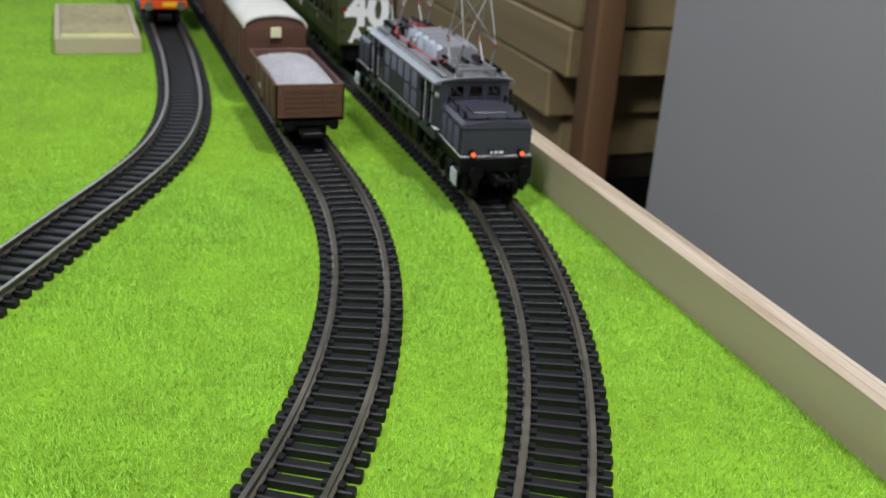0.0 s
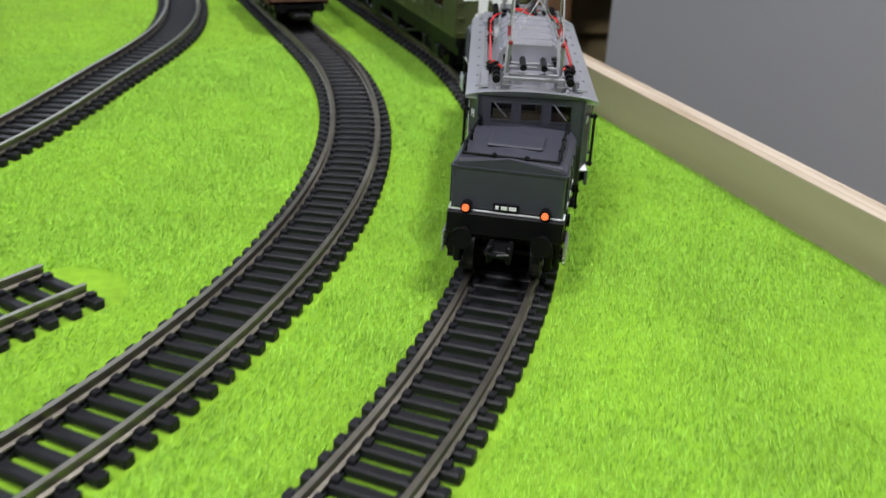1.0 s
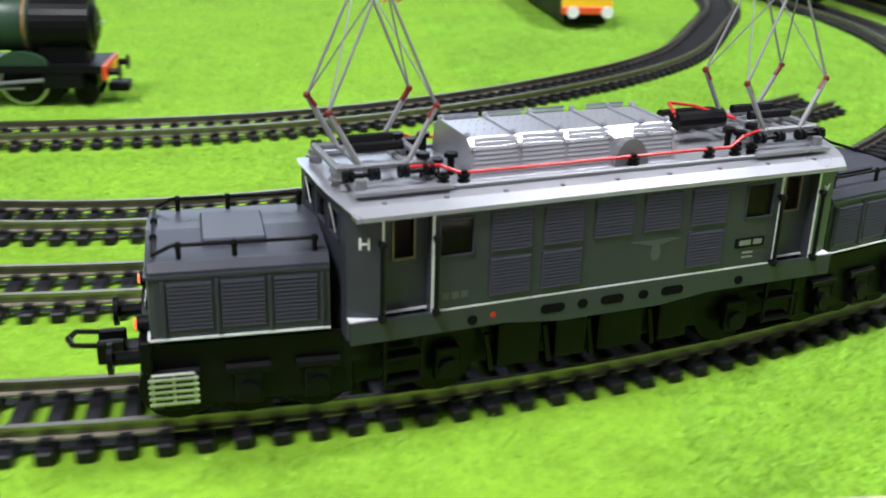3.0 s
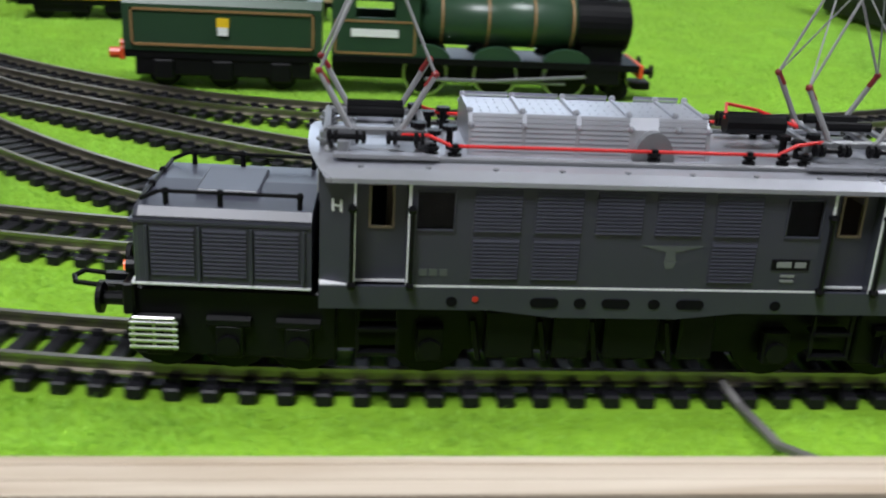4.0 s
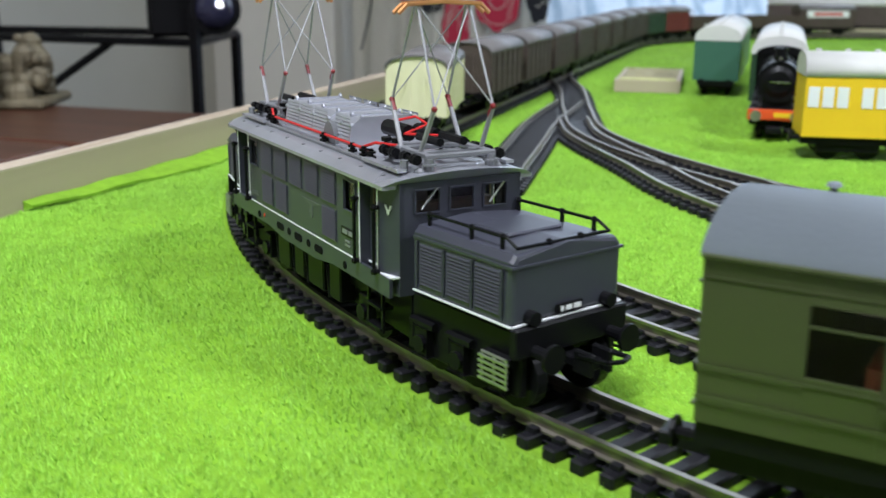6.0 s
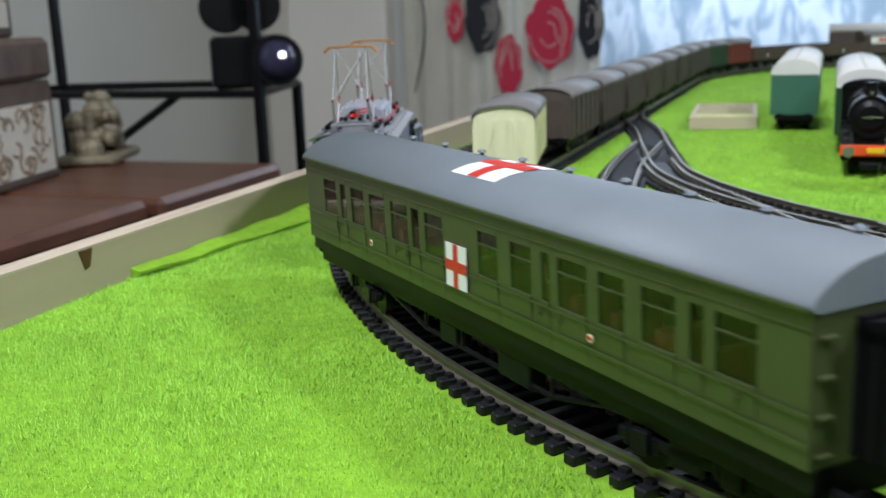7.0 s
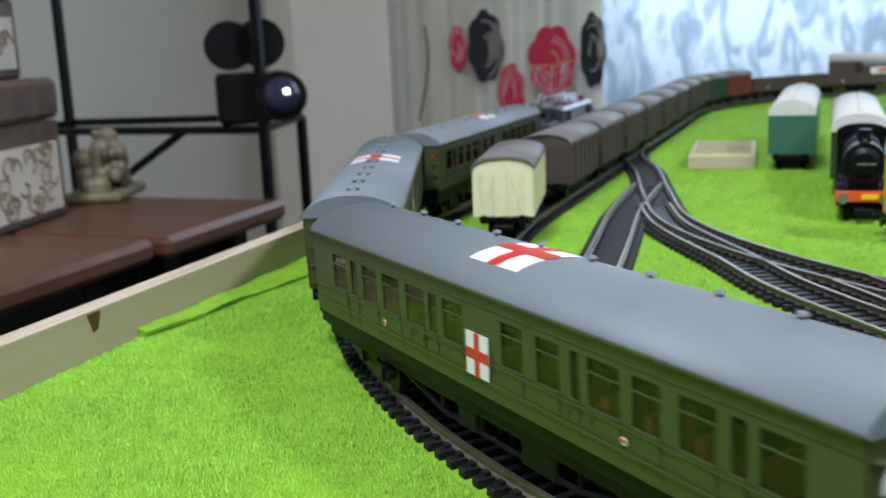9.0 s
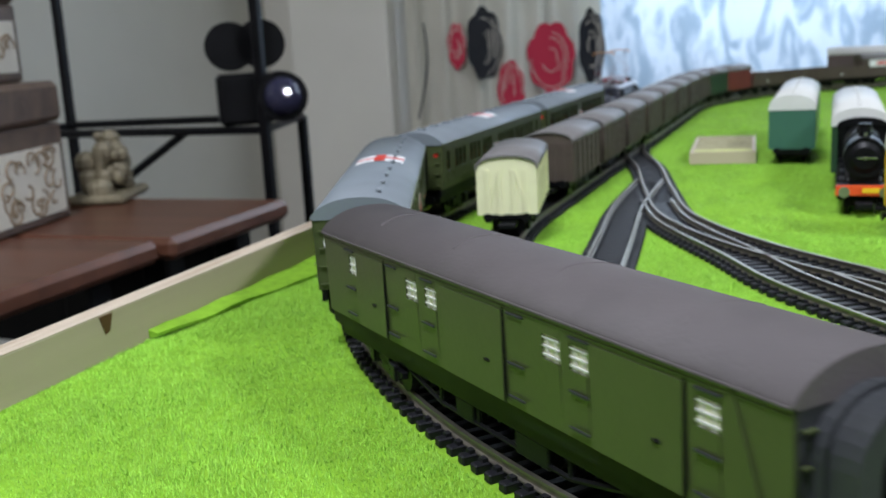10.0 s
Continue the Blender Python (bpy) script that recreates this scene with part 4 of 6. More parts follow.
def roof_mesh(parent, m, half, name="roof"):
    bm = bmesh.new()
    ys = [(CHW + 0.0006) * math.sin(a) for a in np.linspace(-math.pi / 2, math.pi / 2, 25)]
    prof = [(y, roof_z(y)) for y in ys]
    prof += [(ys[-1] - 0.0012, 0.0416), (ys[0] + 0.0012, 0.0416)]
    prism(bm, prof, -half, half)
    ob = part(name, bm, m, parent)
    for p in ob.data.polygons:
        p.use_smooth = len(p.vertices) == 4 and abs(p.normal.x) < 0.5
    return ob


def coach(kind, letters_front=False, letters_rear=False, gang_front=True, gang_rear=True, with_cross=True):
    lab = {"saloon": "olive green ambulance coach with wide windows, grey roof and red crosses", "compartment": "olive green ambulance coach with narrow compartment windows and grey roof", "van": "olive green parcels van with double doors and a brown-grey roof"}[kind]
    o = root("railway_coach", lab, "coach", "coaches of the moving train")
    LEN = 0.194 if kind == "van" else CL
    H = LEN / 2
    z0, za, zb, zt = 0.0170, 0.0270, 0.0374, 0.0418
    holes = []
    if kind == "saloon":
        f = [(.071, .118), (.133, .154), (.172, .217), (.235, .285), (.303, .353), (.364, .385), (.400, .447), (.529, .571), (.597, .637), (.656, .670), (.684, .732), (.750, .788), (.812, .856), (.873, .890), (.903, .948)]
    elif kind == "compartment":
        f = [(.051, .072), (.942, .962)]
        for q in (.116, .151, .187, .231, .265, .298, .340, .373, .408, .447, .481, .573, .604, .635, .681, .717, .750, .810, .843, .875):
            f.append((q, q + .021))
    else:
        f = [(.098, .126), (.297, .329), (.354, .385), (.638, .670), (.690, .721), (.885, .916)]
        za, zb = 0.0322, 0.0380
    holes = [(H - b * LEN, H - a * LEN, za, zb) for a, b in f]
    for y in (-1, 1):
        bm = bmesh.new()
        pierced(bm, -H, H, *sorted((y * (CHW - 0.0010), y * CHW)), z0, zt, holes)
        for v in bm.verts:
            v.co.y -= math.copysign(CHW - shell_profile(v.co.z), v.co.y)
        side = part("side_wall", bm, M_OLIVE, o)
        for xa, xb, a, b in holes:
            bm = bmesh.new()
            box(bm, xa, xb, *sorted((y * (CHW - 0.0008), y * (CHW - 0.0006))), a, b)
            part("pane", bm, M_PANE if kind == "van" else M_GLASS, side)
        bm = bmesh.new()
        for xa, xb, a, b in holes:
            if xb - xa > 0.006 and kind == "saloon":
                box(bm, xa, xb, *sorted((y * (CHW - 0.0009), y * (CHW - 0.0002))), b - 0.0033, b - 0.0030)
        for z in (0.0259, 0.0390, 0.0212) if kind != "van" else (0.0404,):
            box(bm, -H, H, *sorted((y * CHW, y * (CHW + 0.00018))), z, z + 0.0003)
        part("beading", bm, M_OLIVE, side)
        xs = [H - q * LEN for q in ((.123, .322, .352, .655, .69, .93) if kind == "saloon" else (.07, .18, .29, .40, .60, .71, .82, .93) if kind == "compartment" else ())]
        for x in xs:
            bm = bmesh.new()
            rod(bm, (x, y * (CHW + 0.0005), 0.0235), (x, y * (CHW + 0.0005), 0.0260), 0.00022, 5)
            box(bm, x - 0.0006, x + 0.0006, *sorted((y * CHW, y * (CHW + 0.0005))), 0.0242, 0.0246)
            part("door_handle", bm, M_OLIVE, side)
        if with_cross:
            cross(side, H - (.481 if kind == 'saloon' else .536) * LEN, 0.0268, 0.0050 if kind == 'saloon' else 0.0043, 0.0053, y * CHW)
            for q in (.24, .74):
                bm = bmesh.new()
                rod(bm, (H - q * LEN, y * CHW, 0.0235), (H - q * LEN, y * (CHW + 0.00018), 0.0235), 0.0009, 12)
                bg_ = part("small_badge", bm, M_CREAM, side, "small pale red and cream badge")
                bm = bmesh.new()
                box(bm, H - q * LEN - 0.0006, H - q * LEN + 0.0006, *sorted((y * CHW, y * (CHW + 0.0003))), 0.0232, 0.0239)
                part("badge_mark", bm, M_RED, bg_)
        if kind == "van":
            # doors stand a little proud, with a dark joint at the edge and short hinges
            for qa, qb in ((.226, .128), (.553, .405), (.869, .730)):
                bm = bmesh.new()
                box(bm, H - qa * LEN, H - qb * LEN, *sorted((y * CHW, y * (CHW + 0.0003))), z0 + 0.0006, zt - 0.0022)
                dr = part("door", bm, M_OLIVE, side)
                bm = bmesh.new()
                box(bm, H - qa * LEN - 0.0008, H - qa * LEN - 0.0001, *sorted((y * CHW, y * (CHW + 0.00012))), z0 + 0.0004, zt - 0.0010)
                part("door_joint", bm, M_DARK, dr)
                bm = bmesh.new()
                box(bm, H - qa * LEN + 0.0060, H - qa * LEN + 0.0080, *sorted((y * CHW, y * (CHW + 0.0008))), 0.0255, 0.0263, 0.0002)
                part("door_handle", bm, M_BLACK, dr)
            for q in (.085, .235, .345, .565, .690, .885):
                for z in (0.0195, 0.0275, 0.0392):
                    bm = bmesh.new()
                    box(bm, H - (q + .034) * LEN, H - q * LEN, *sorted((y * CHW, y * (CHW + 0.0005))), z, z + 0.0005)
                    part("hinge", bm, M_RUBBER, side)
            for xa, xb, a, b in holes:
                bm = bmesh.new()
                for k in range(3):
                    z = a + (b - a) * (k + 0.5) / 3
                    box(bm, xa, xb, *sorted((y * (CHW - 0.0006), y * (CHW - 0.0002))), z - 0.0002, z + 0.0002)
                for k in range(2):
                    x = xa + (xb - xa) * (k + 0.5) / 2
                    box(bm, x - 0.0002, x + 0.0002, *sorted((y * (CHW - 0.0006), y * (CHW - 0.0002))), a, b)
                part("window_grille", bm, M_WROOF, side, "white window grille")
            bm = bmesh.new()
            prof = [(-H + 0.004, z0), (-H + 0.0048, z0), (-H + 0.014, zt), (-H + 0.0132, zt)]
            prism_y(bm, prof, *sorted((y * CHW, y * (CHW + 0.0004))))
            part("diagonal_rib", bm, M_OLIVE, side)
    # ends with an arched outline
    for e, gang, let in ((1, gang_front, letters_front), (-1, gang_rear, letters_rear)):
        bm = bmesh.new()
        ys = [CHW * math.sin(a) for a in np.linspace(-math.pi / 2, math.pi / 2, 17)]
        prof = [(y, roof_z(y) - 0.0005) for y in ys] + [(shell_profile(z0), z0), (-shell_profile(z0), z0)]
        prism(bm, prof, *sorted((e * (H - 0.0012), e * H)))
        end = part("end_wall", bm, M_RUBBER if kind == "van" and e < 0 else M_OLIVE, o)
        for y in (-1, 1):
            for k in range(4):
                z = 0.0190 + k * 0.0062
                bm = bmesh.new()
                box(bm, *sorted((e * H, e * (H + 0.0010))), *sorted((y * 0.0118, y * 0.0146)), z, z + 0.0004)
                part("end_step", bm, M_OLIVE, end)
        bm = bmesh.new()
        rod(bm, (e * H, -0.0125, 0.0362), (e * (H + 0.0003), -0.0125, 0.0362), 0.0012, 10)
        part("end_badge", bm, M_RED, end)
        if gang and kind == "van":
            # a deep rubber corridor connection that fills most of the end
            for k, (w, top, d) in enumerate(((0.0128, 0.0437, 0.0030), (0.0118, 0.0428, 0.0055), (0.0124, 0.0433, 0.0095))):
                bm = bmesh.new()
                out = [(w * math.cos(a), top - 0.0105 + 0.0105 * math.sin(a)) for a in np.linspace(0, math.pi, 15)]
                out = [(w, z0 - 0.002)] + out + [(-w, z0 - 0.002)]
                iw = w - 0.0050
                inn = [(iw * math.cos(a), top - 0.0120 + 0.0075 * math.sin(a)) for a in np.linspace(math.pi, 0, 15)]
                inn = [(-iw, z0 - 0.002)] + inn + [(iw, z0 - 0.002)]
                prism(bm, out + inn, *sorted((e * (H + (0.0, 0.0030, 0.0055)[k]), e * (H + d))))
                part("gangway", bm, M_RUBBER, end, "dark grey rubber corridor connection")
            bm = bmesh.new()
            box(bm, *sorted((e * H, e * (H + 0.0005))), -0.0075, 0.0075, z0, 0.0380)
            part("gangway_door", bm, M_DARK, end)
        elif gang:
            bm = bmesh.new()
            for k in range(4):
                d = 0.0006 if k % 2 else 0.0
                xa, xb = sorted((e * (H + k * 0.0016), e * (H + k * 0.0016 + 0.0014)))
                w = 0.0072 - d
                box(bm, xa, xb, -w, -w + 0.0022, z0 + 0.001, 0.0385 - d)
                box(bm, xa, xb, w - 0.0022, w, z0 + 0.001, 0.0385 - d)
                box(bm, xa, xb, -w, w, 0.0365 - d, 0.0400 - d)
            box(bm, *sorted((e * H, e * (H + 0.0005))), -0.006, 0.006, z0 + 0.001, 0.0385)
            part("gangway", bm, M_BLACK, end, "black folded gangway bellows")
        if let:
            lettering("40", 0.0240, pose(e * (H + 0.0002), 0, 0.0352, 90, 0, 90 * e), M_WHITE, end, "large white painted figures", 0.042)
            lettering("A.T.", 0.0112, pose(e * (H + 0.0002), 0, 0.0222, 90, 0, 90 * e), M_WHITE, end, "", 0.045)
        bm = bmesh.new()
        for y in (-0.0095, 0.0095):
            rod(bm, (e * (H - 0.001), y, 0.0118), (e * (H + 0.0042), y, 0.0118), 0.0010, 8)
            rod(bm, (e * (H + 0.0042), y, 0.0118), (e * (H + 0.0048), y, 0.0118), 0.0026, 12)
        box(bm, *sorted((e * (H - 0.012), e * (H + 0.0095))), -0.0030, 0.0030, 0.0058, 0.0082, 0.0003)
        part("buffers_and_coupling", bm, M_BLACK, end)
    # roof
    rf = roof_mesh(o, M_BROOF if kind == "van" else M_CROOF, H + 0.0004)
    if kind != "van":
        for k in range(10):
            for dy in ((-0.0065,) if kind == "saloon" else (-0.0016, 0.0016)):
                x = -H + 0.012 + k * (LEN - 0.024) / 9
                bm = bmesh.new()
                z = roof_z(dy)
                rod(bm, (x, dy, z - 0.0004), (x, dy, z + 0.0009), 0.0006, 8)
                rod(bm, (x, dy, z + 0.0008), (x, dy, z + 0.0014), 0.0013, 10, r2=0.0009)
                part("roof_ventilator", bm, M_CROOF, rf)
        if with_cross:
            roof_cross(rf, 0.006, 0.0476)
    else:
        for x in (-0.066, -0.022, 0.022, 0.066):
            bm = bmesh.new()
            for k in range(9):
                a0, a1 = (-0.9 + 0.2 * k), (-0.9 + 0.2 * (k + 1))
                p0, p1 = (0.011 * a0, x + 0.004 * (1 - a0 * a0)), (0.011 * a1, x + 0.004 * (1 - a1 * a1))
                rod(bm, (p0[1], p0[0], roof_z(p0[0])), (p1[1], p1[0], roof_z(p1[0])), 0.00022, 4)
            part("rain_strip", bm, M_BROOF, rf)
    # gutters
    bm = bmesh.new()
    for y in (-1, 1):
        rod(bm, (-H, y * (CHW + 0.0005), 0.0422), (H, y * (CHW + 0.0005), 0.0422), 0.0004, 6)
    part("gutter", bm, M_BROOF if kind == "van" else M_OLIVE, o)
    # interior: floor, corridor wall, seats
    bm = bmesh.new()
    box(bm, -H + 0.002, H - 0.002, -0.0152, 0.0152, z0, z0 + 0.0012)
    box(bm, -H + 0.002, H - 0.002, -0.0005, 0.0005, z0, 0.0380)
    part("floor_and_partition", bm, M_DARK, o)
    if kind != "van":
        bm = bmesh.new()
        n = 15
        for k in range(n):
            x = -H + 0.010 + k * (LEN - 0.02) / (n - 1)
            for y in (-1, 1):
                box(bm, x - 0.0012, x + 0.0012, *sorted((y * 0.003, y * 0.0135)), z0, 0.0290)
                box(bm, x - 0.0032, x + 0.0032, *sorted((y * 0.003, y * 0.0135)), z0, 0.0215)
        part("seats", bm, M_SEAT, o, "brick-red seats seen through the windows")
    # underframe: solebars, trusses, boxes, steps
    bm = bmesh.new()
    for y in (-1, 1):
        box(bm, -H, H, *sorted((y * 0.0130, y * 0.0148)), z0 - 0.0040, z0)
        rod(bm, (-0.052, y * 0.0120, 0.0092), (-0.030, y * 0.0120, 0.0042), 0.0007, 5)
        rod(bm, (0.052, y * 0.0120, 0.0092), (0.030, y * 0.0120, 0.0042), 0.0007, 5)
        rod(bm, (-0.030, y * 0.0120, 0.0042), (0.030, y * 0.0120, 0.0042), 0.0007, 5)
        for x in (-0.030, -0.010, 0.010, 0.030):
            rod(bm, (x, y * 0.0120, 0.0042), (x, y * 0.0120, 0.0092), 0.0006, 5)
        box(bm, -0.022, -0.008, *sorted((y * 0.0080, y * 0.0128)), 0.0030, 0.0090, 0.0004)
        box(bm, 0.012, 0.021, *sorted((y * 0.0080, y * 0.0128)), 0.0035, 0.0090, 0.0004)
    box(bm, -H + 0.002, H - 0.002, -0.0130, 0.0130, z0 - 0.0080, z0 - 0.0002)
    part("underframe", bm, M_BLACK, o, "black underframe with truss rods")
    b1 = bogie(o, "front_bogie", 0)
    b2 = bogie(o, "rear_bogie", 0)
    return o, b1, b2


LOCO = locomotive()
COACHES = [coach("saloon", letters_front=True, gang_front=False), coach("compartment"), coach("saloon", letters_rear=True, gang_rear=False), coach("van", gang_front=False, with_cross=False)]


# ---- grass fibres standing on the mat ----
def far_from_tracks(x, y, gap):
    keep = np.ones(len(x), bool)
    lines = np.vstack([p[::2] for p in ALL_LINES])
    cell = 0.03
    key = {}
    for p in lines:
        key.setdefault((int(p[0] // cell), int(p[1] // cell)), []).append(p)
    ix, iy = (x // cell).astype(int), (y // cell).astype(int)
    order = np.lexsort((iy, ix))
    b = np.r_[0, np.flatnonzero(np.diff(ix[order]) | np.diff(iy[order])) + 1, len(x)]
    for s, e in zip(b, b[1:]):
        ids = order[s:e]
        cx, cy = ix[ids[0]], iy[ids[0]]
        near = [p for dx in (-1, 0, 1) for dy in (-1, 0, 1) for p in key.get((cx + dx, cy + dy), ())]
        if near:
            q = np.array(near)
            d = ((x[ids, None] - q[None, :, 0]) ** 2 + (y[ids, None] - q[None, :, 1]) ** 2).min(1)
            keep[ids] = d > gap * gap
    return keep


def grass(name, x0, x1, y0, y1, per_m2, tall, wide, seed):
    rng = np.random.default_rng(seed)
    n = int((x1 - x0) * (y1 - y0) * per_m2)
    x, y = rng.uniform(x0, x1, n), rng.uniform(y0, y1, n)
    k = far_from_tracks(x, y, 0.0148)
    x, y = x[k], y[k]
    n = len(x)
    a, lean, h = rng.uniform(0, 2 * math.pi, n), rng.uniform(0.2, 1.1, n), tall * rng.uniform(0.5, 1.15, n)
    patch = 0.75 + 0.25 * np.sin(x * 61 + 1.3) * np.sin(y * 53 + np.sin(x * 40))
    h *= patch
    b = a + rng.normal(0, 0.8, n)
    V = np.zeros((n, 3, 3), np.float32)
    dx, dy = np.cos(b + math.pi / 2) * wide / 2, np.sin(b + math.pi / 2) * wide / 2
    V[:, 0] = np.c_[x - dx, y - dy, np.full(n, -0.0002)]
    V[:, 1] = np.c_[x + dx, y + dy, np.full(n, -0.0002)]
    V[:, 2] = np.c_[x + np.cos(a) * np.sin(lean) * h, y + np.sin(a) * np.sin(lean) * h, np.cos(lean) * h]
    me = bpy.data.meshes.new(name)
    me.vertices.add(3 * n)
    me.vertices.foreach_set("co", V.ravel())
    me.loops.add(3 * n)
    me.loops.foreach_set("vertex_index", np.arange(3 * n, dtype=np.int32))
    me.polygons.add(n)
    me.polygons.foreach_set("loop_start", np.arange(0, 3 * n, 3, dtype=np.int32))
    me.update()
    me.materials.append(M_BLADE)
    return tagged(new(name, me), "short bright green static grass fibres on the board", "grass", "", "stuff")


grass("grass", 0.26, XE, -0.50, 0.02, 3200000, 0.0025, 0.00033, 1)
grass("grass", XW, -0.02, YN, -0.05, 2800000, 0.0023, 0.00027, 2)
grass("grass", -0.02, 0.26, YN, -0.05, 1500000, 0.0022, 0.0003, 3)
grass("grass", XW, XE, -0.05, 0.45, 600000, 0.0022, 0.0005, 4)
grass("grass", XW, XE, 0.45, YE, 120000, 0.0026, 0.0010, 5)

# a lifted strip of mat along the west edge, with its dark seam
bm = bmesh.new()
n = 26
rows_ = []
for i in range(n + 1):
    y = -0.272 + i * 0.011
    w = 0.0040 + 0.0125 * min(1, i / 9) + 0.0012 * math.sin(i * 0.9)
    lift = 0.0012 + 0.0016 * math.exp(-i / 5.0) + 0.0004 * math.sin(i * 1.7)
    rows_.append([bm.verts.new((XW + o, y, z)) for o, z in ((0.0, lift + 0.0012), (w, lift), (w, lift - 0.0012), (0.0, 0.0005))])
for a, b in zip(rows_, rows_[1:]):
    for k in range(3):
        bm.faces.new((a[k], a[k + 1], b[k + 1], b[k]))
bm.faces.new(rows_[0])
bm.faces.new(rows_[-1][::-1])
tagged(part("grass_mat_strip", bm, M_GRASS), "lifted strip of green grass mat beside the edge", "grass mat")
bm = bmesh.new()
prism(bm, [(-0.2985, HB - 0.0008), (-0.2915, HB - 0.0008), (-0.2935, HB - 0.0070), (-0.2960, HB - 0.0078)], XW, XW + 0.0004)
part("knot", bm, M_DESK, bpy.data.objects["board_edge_west"], "dark brown knot in the plywood")
# feed wire over the near strip
bm = bmesh.new()
pts = [(0.064, -R - 0.009, 0.0035), (0.066, -R - 0.014, 0.0014), (0.067, -R - 0.030, 0.0026), (0.069, YN + 0.001, 0.012), (0.0692, YN - 0.004, HB + 0.0006)]
for a, b in zip(pts, pts[1:]):
    rod(bm, a, b, 0.0009, 6)
tagged(part("feed_wire", bm, M_GROOF), "thin grey feed wire running from rail to edge", "wire")


# ---- wagons ----
def wagon_base(o, L, hw=0.0125):
    bm = bmesh.new()
    box(bm, -L / 2, L / 2, -hw, hw, 0.0085, 0.0112)
    for y in (-1, 1):
        box(bm, -L / 2 + 0.004, L / 2 - 0.004, *sorted((y * 0.0105, y * 0.0120)), 0.0068, 0.0090)
        for x in (-L / 3.4, L / 3.4):
            box(bm, x - 0.0020, x + 0.0020, *sorted((y * 0.0105, y * 0.0125)), 0.0040, 0.0090, 0.0003)
        rod(bm, (-0.016, y * 0.0125, 0.0050), (0.016, y * 0.0125, 0.0060), 0.0005, 5)
        for e in (-1, 1):
            rod(bm, (e * L / 2, y * 0.0095, 0.0098), (e * (L / 2 + 0.0040), y * 0.0095, 0.0098), 0.0010, 8)
            rod(bm, (e * (L / 2 + 0.0040), y * 0.0095, 0.0098), (e * (L / 2 + 0.0047), y * 0.0095, 0.0098), 0.0023, 12)
    for e in (-1, 1):
        box(bm, *sorted((e * (L / 2 - 0.006), e * (L / 2 + 0.007))), -0.0045, 0.0045, 0.0045, 0.0070, 0.0004)
    part("chassis", bm, M_BLACK, o)
    for x in (-L / 3.4, L / 3.4):
        bm = bmesh.new()
        wheelset(bm, x, 0.0055)
        part("wheelset", bm, M_BLACK, o)


def van(body, roofm, label, L=0.078, hw=0.0150, top=0.0365, planks=True):
    o = root("goods_van", label, "wagon", "wagons standing on the inner track")
    wagon_base(o, L)
    eave = 0.0340
    bm = bmesh.new()
    prof = [(-hw, 0.0105), (hw, 0.0105), (hw, eave)] + [(hw * math.cos(a), eave + (top + 0.0035 - eave) * math.sin(a)) for a in np.linspace(0.25, math.pi - 0.25, 9)] + [(-hw, eave)]
    prism(bm, prof, -L / 2, L / 2)
    part("body", bm, body, o)
    for e in (-1, 1):
        for y in (-0.0095, -0.0036, 0.0036, 0.0095):
            bm = bmesh.new()
            box(bm, *sorted((e * L / 2, e * (L / 2 + 0.0007))), y - 0.0008, y + 0.0008, 0.0105, 0.0335)
            part("end_post", bm, body, o)
        for k in range(9 if planks else 0):
            bm = bmesh.new()
            box(bm, *sorted((e * L / 2, e * (L / 2 + 0.0003))), -hw + 0.0006, hw - 0.0006, 0.0112 + k * 0.0026, 0.0134 + k * 0.0026)
            part("end_plank", bm, body, o)
        for y in (-1, 1):
            bm = bmesh.new()
            prism(bm, [(y * 0.0035, 0.0330), (y * 0.0045, 0.0330), (y * 0.0115, 0.0110), (y * 0.0105, 0.0110)], *sorted((e * L / 2, e * (L / 2 + 0.0005))))
            part("end_brace", bm, body, o)
    for y in (-1, 1):
        for x in (-0.0365, -0.0255, -0.0125, 0.0, 0.0125, 0.0255, 0.0365):
            bm = bmesh.new()
            box(bm, x - 0.0008, x + 0.0008, *sorted((y * hw, y * (hw + 0.0007))), 0.0105, eave)
            part("side_post", bm, body, o)
        bm = bmesh.new()
        for z in (0.0165, 0.0225, 0.0285):
            box(bm, -0.0125, 0.0125, *sorted((y * hw, y * (hw + 0.0005))), z, z + 0.0009)
        part("door_strap", bm, body, o)
    bm = bmesh.new()
    w = hw + 0.0009
    up = [(w * math.cos(a), eave + 0.0004 + 0.0066 * math.sin(a) ** 0.8) for a in np.linspace(0, math.pi, 17)]
    lo = [((w - 0.0006) * math.cos(a), eave - 0.0003 + 0.0063 * math.sin(a) ** 0.8) for a in np.linspace(math.pi, 0, 17)]
    prism(bm, up + lo, -L / 2 - 0.0010, L / 2 + 0.0010)
    rf = part("roof", bm, roofm, o)
    for p in rf.data.polygons:
        p.use_smooth = abs(p.normal.x) < 0.5
    return o


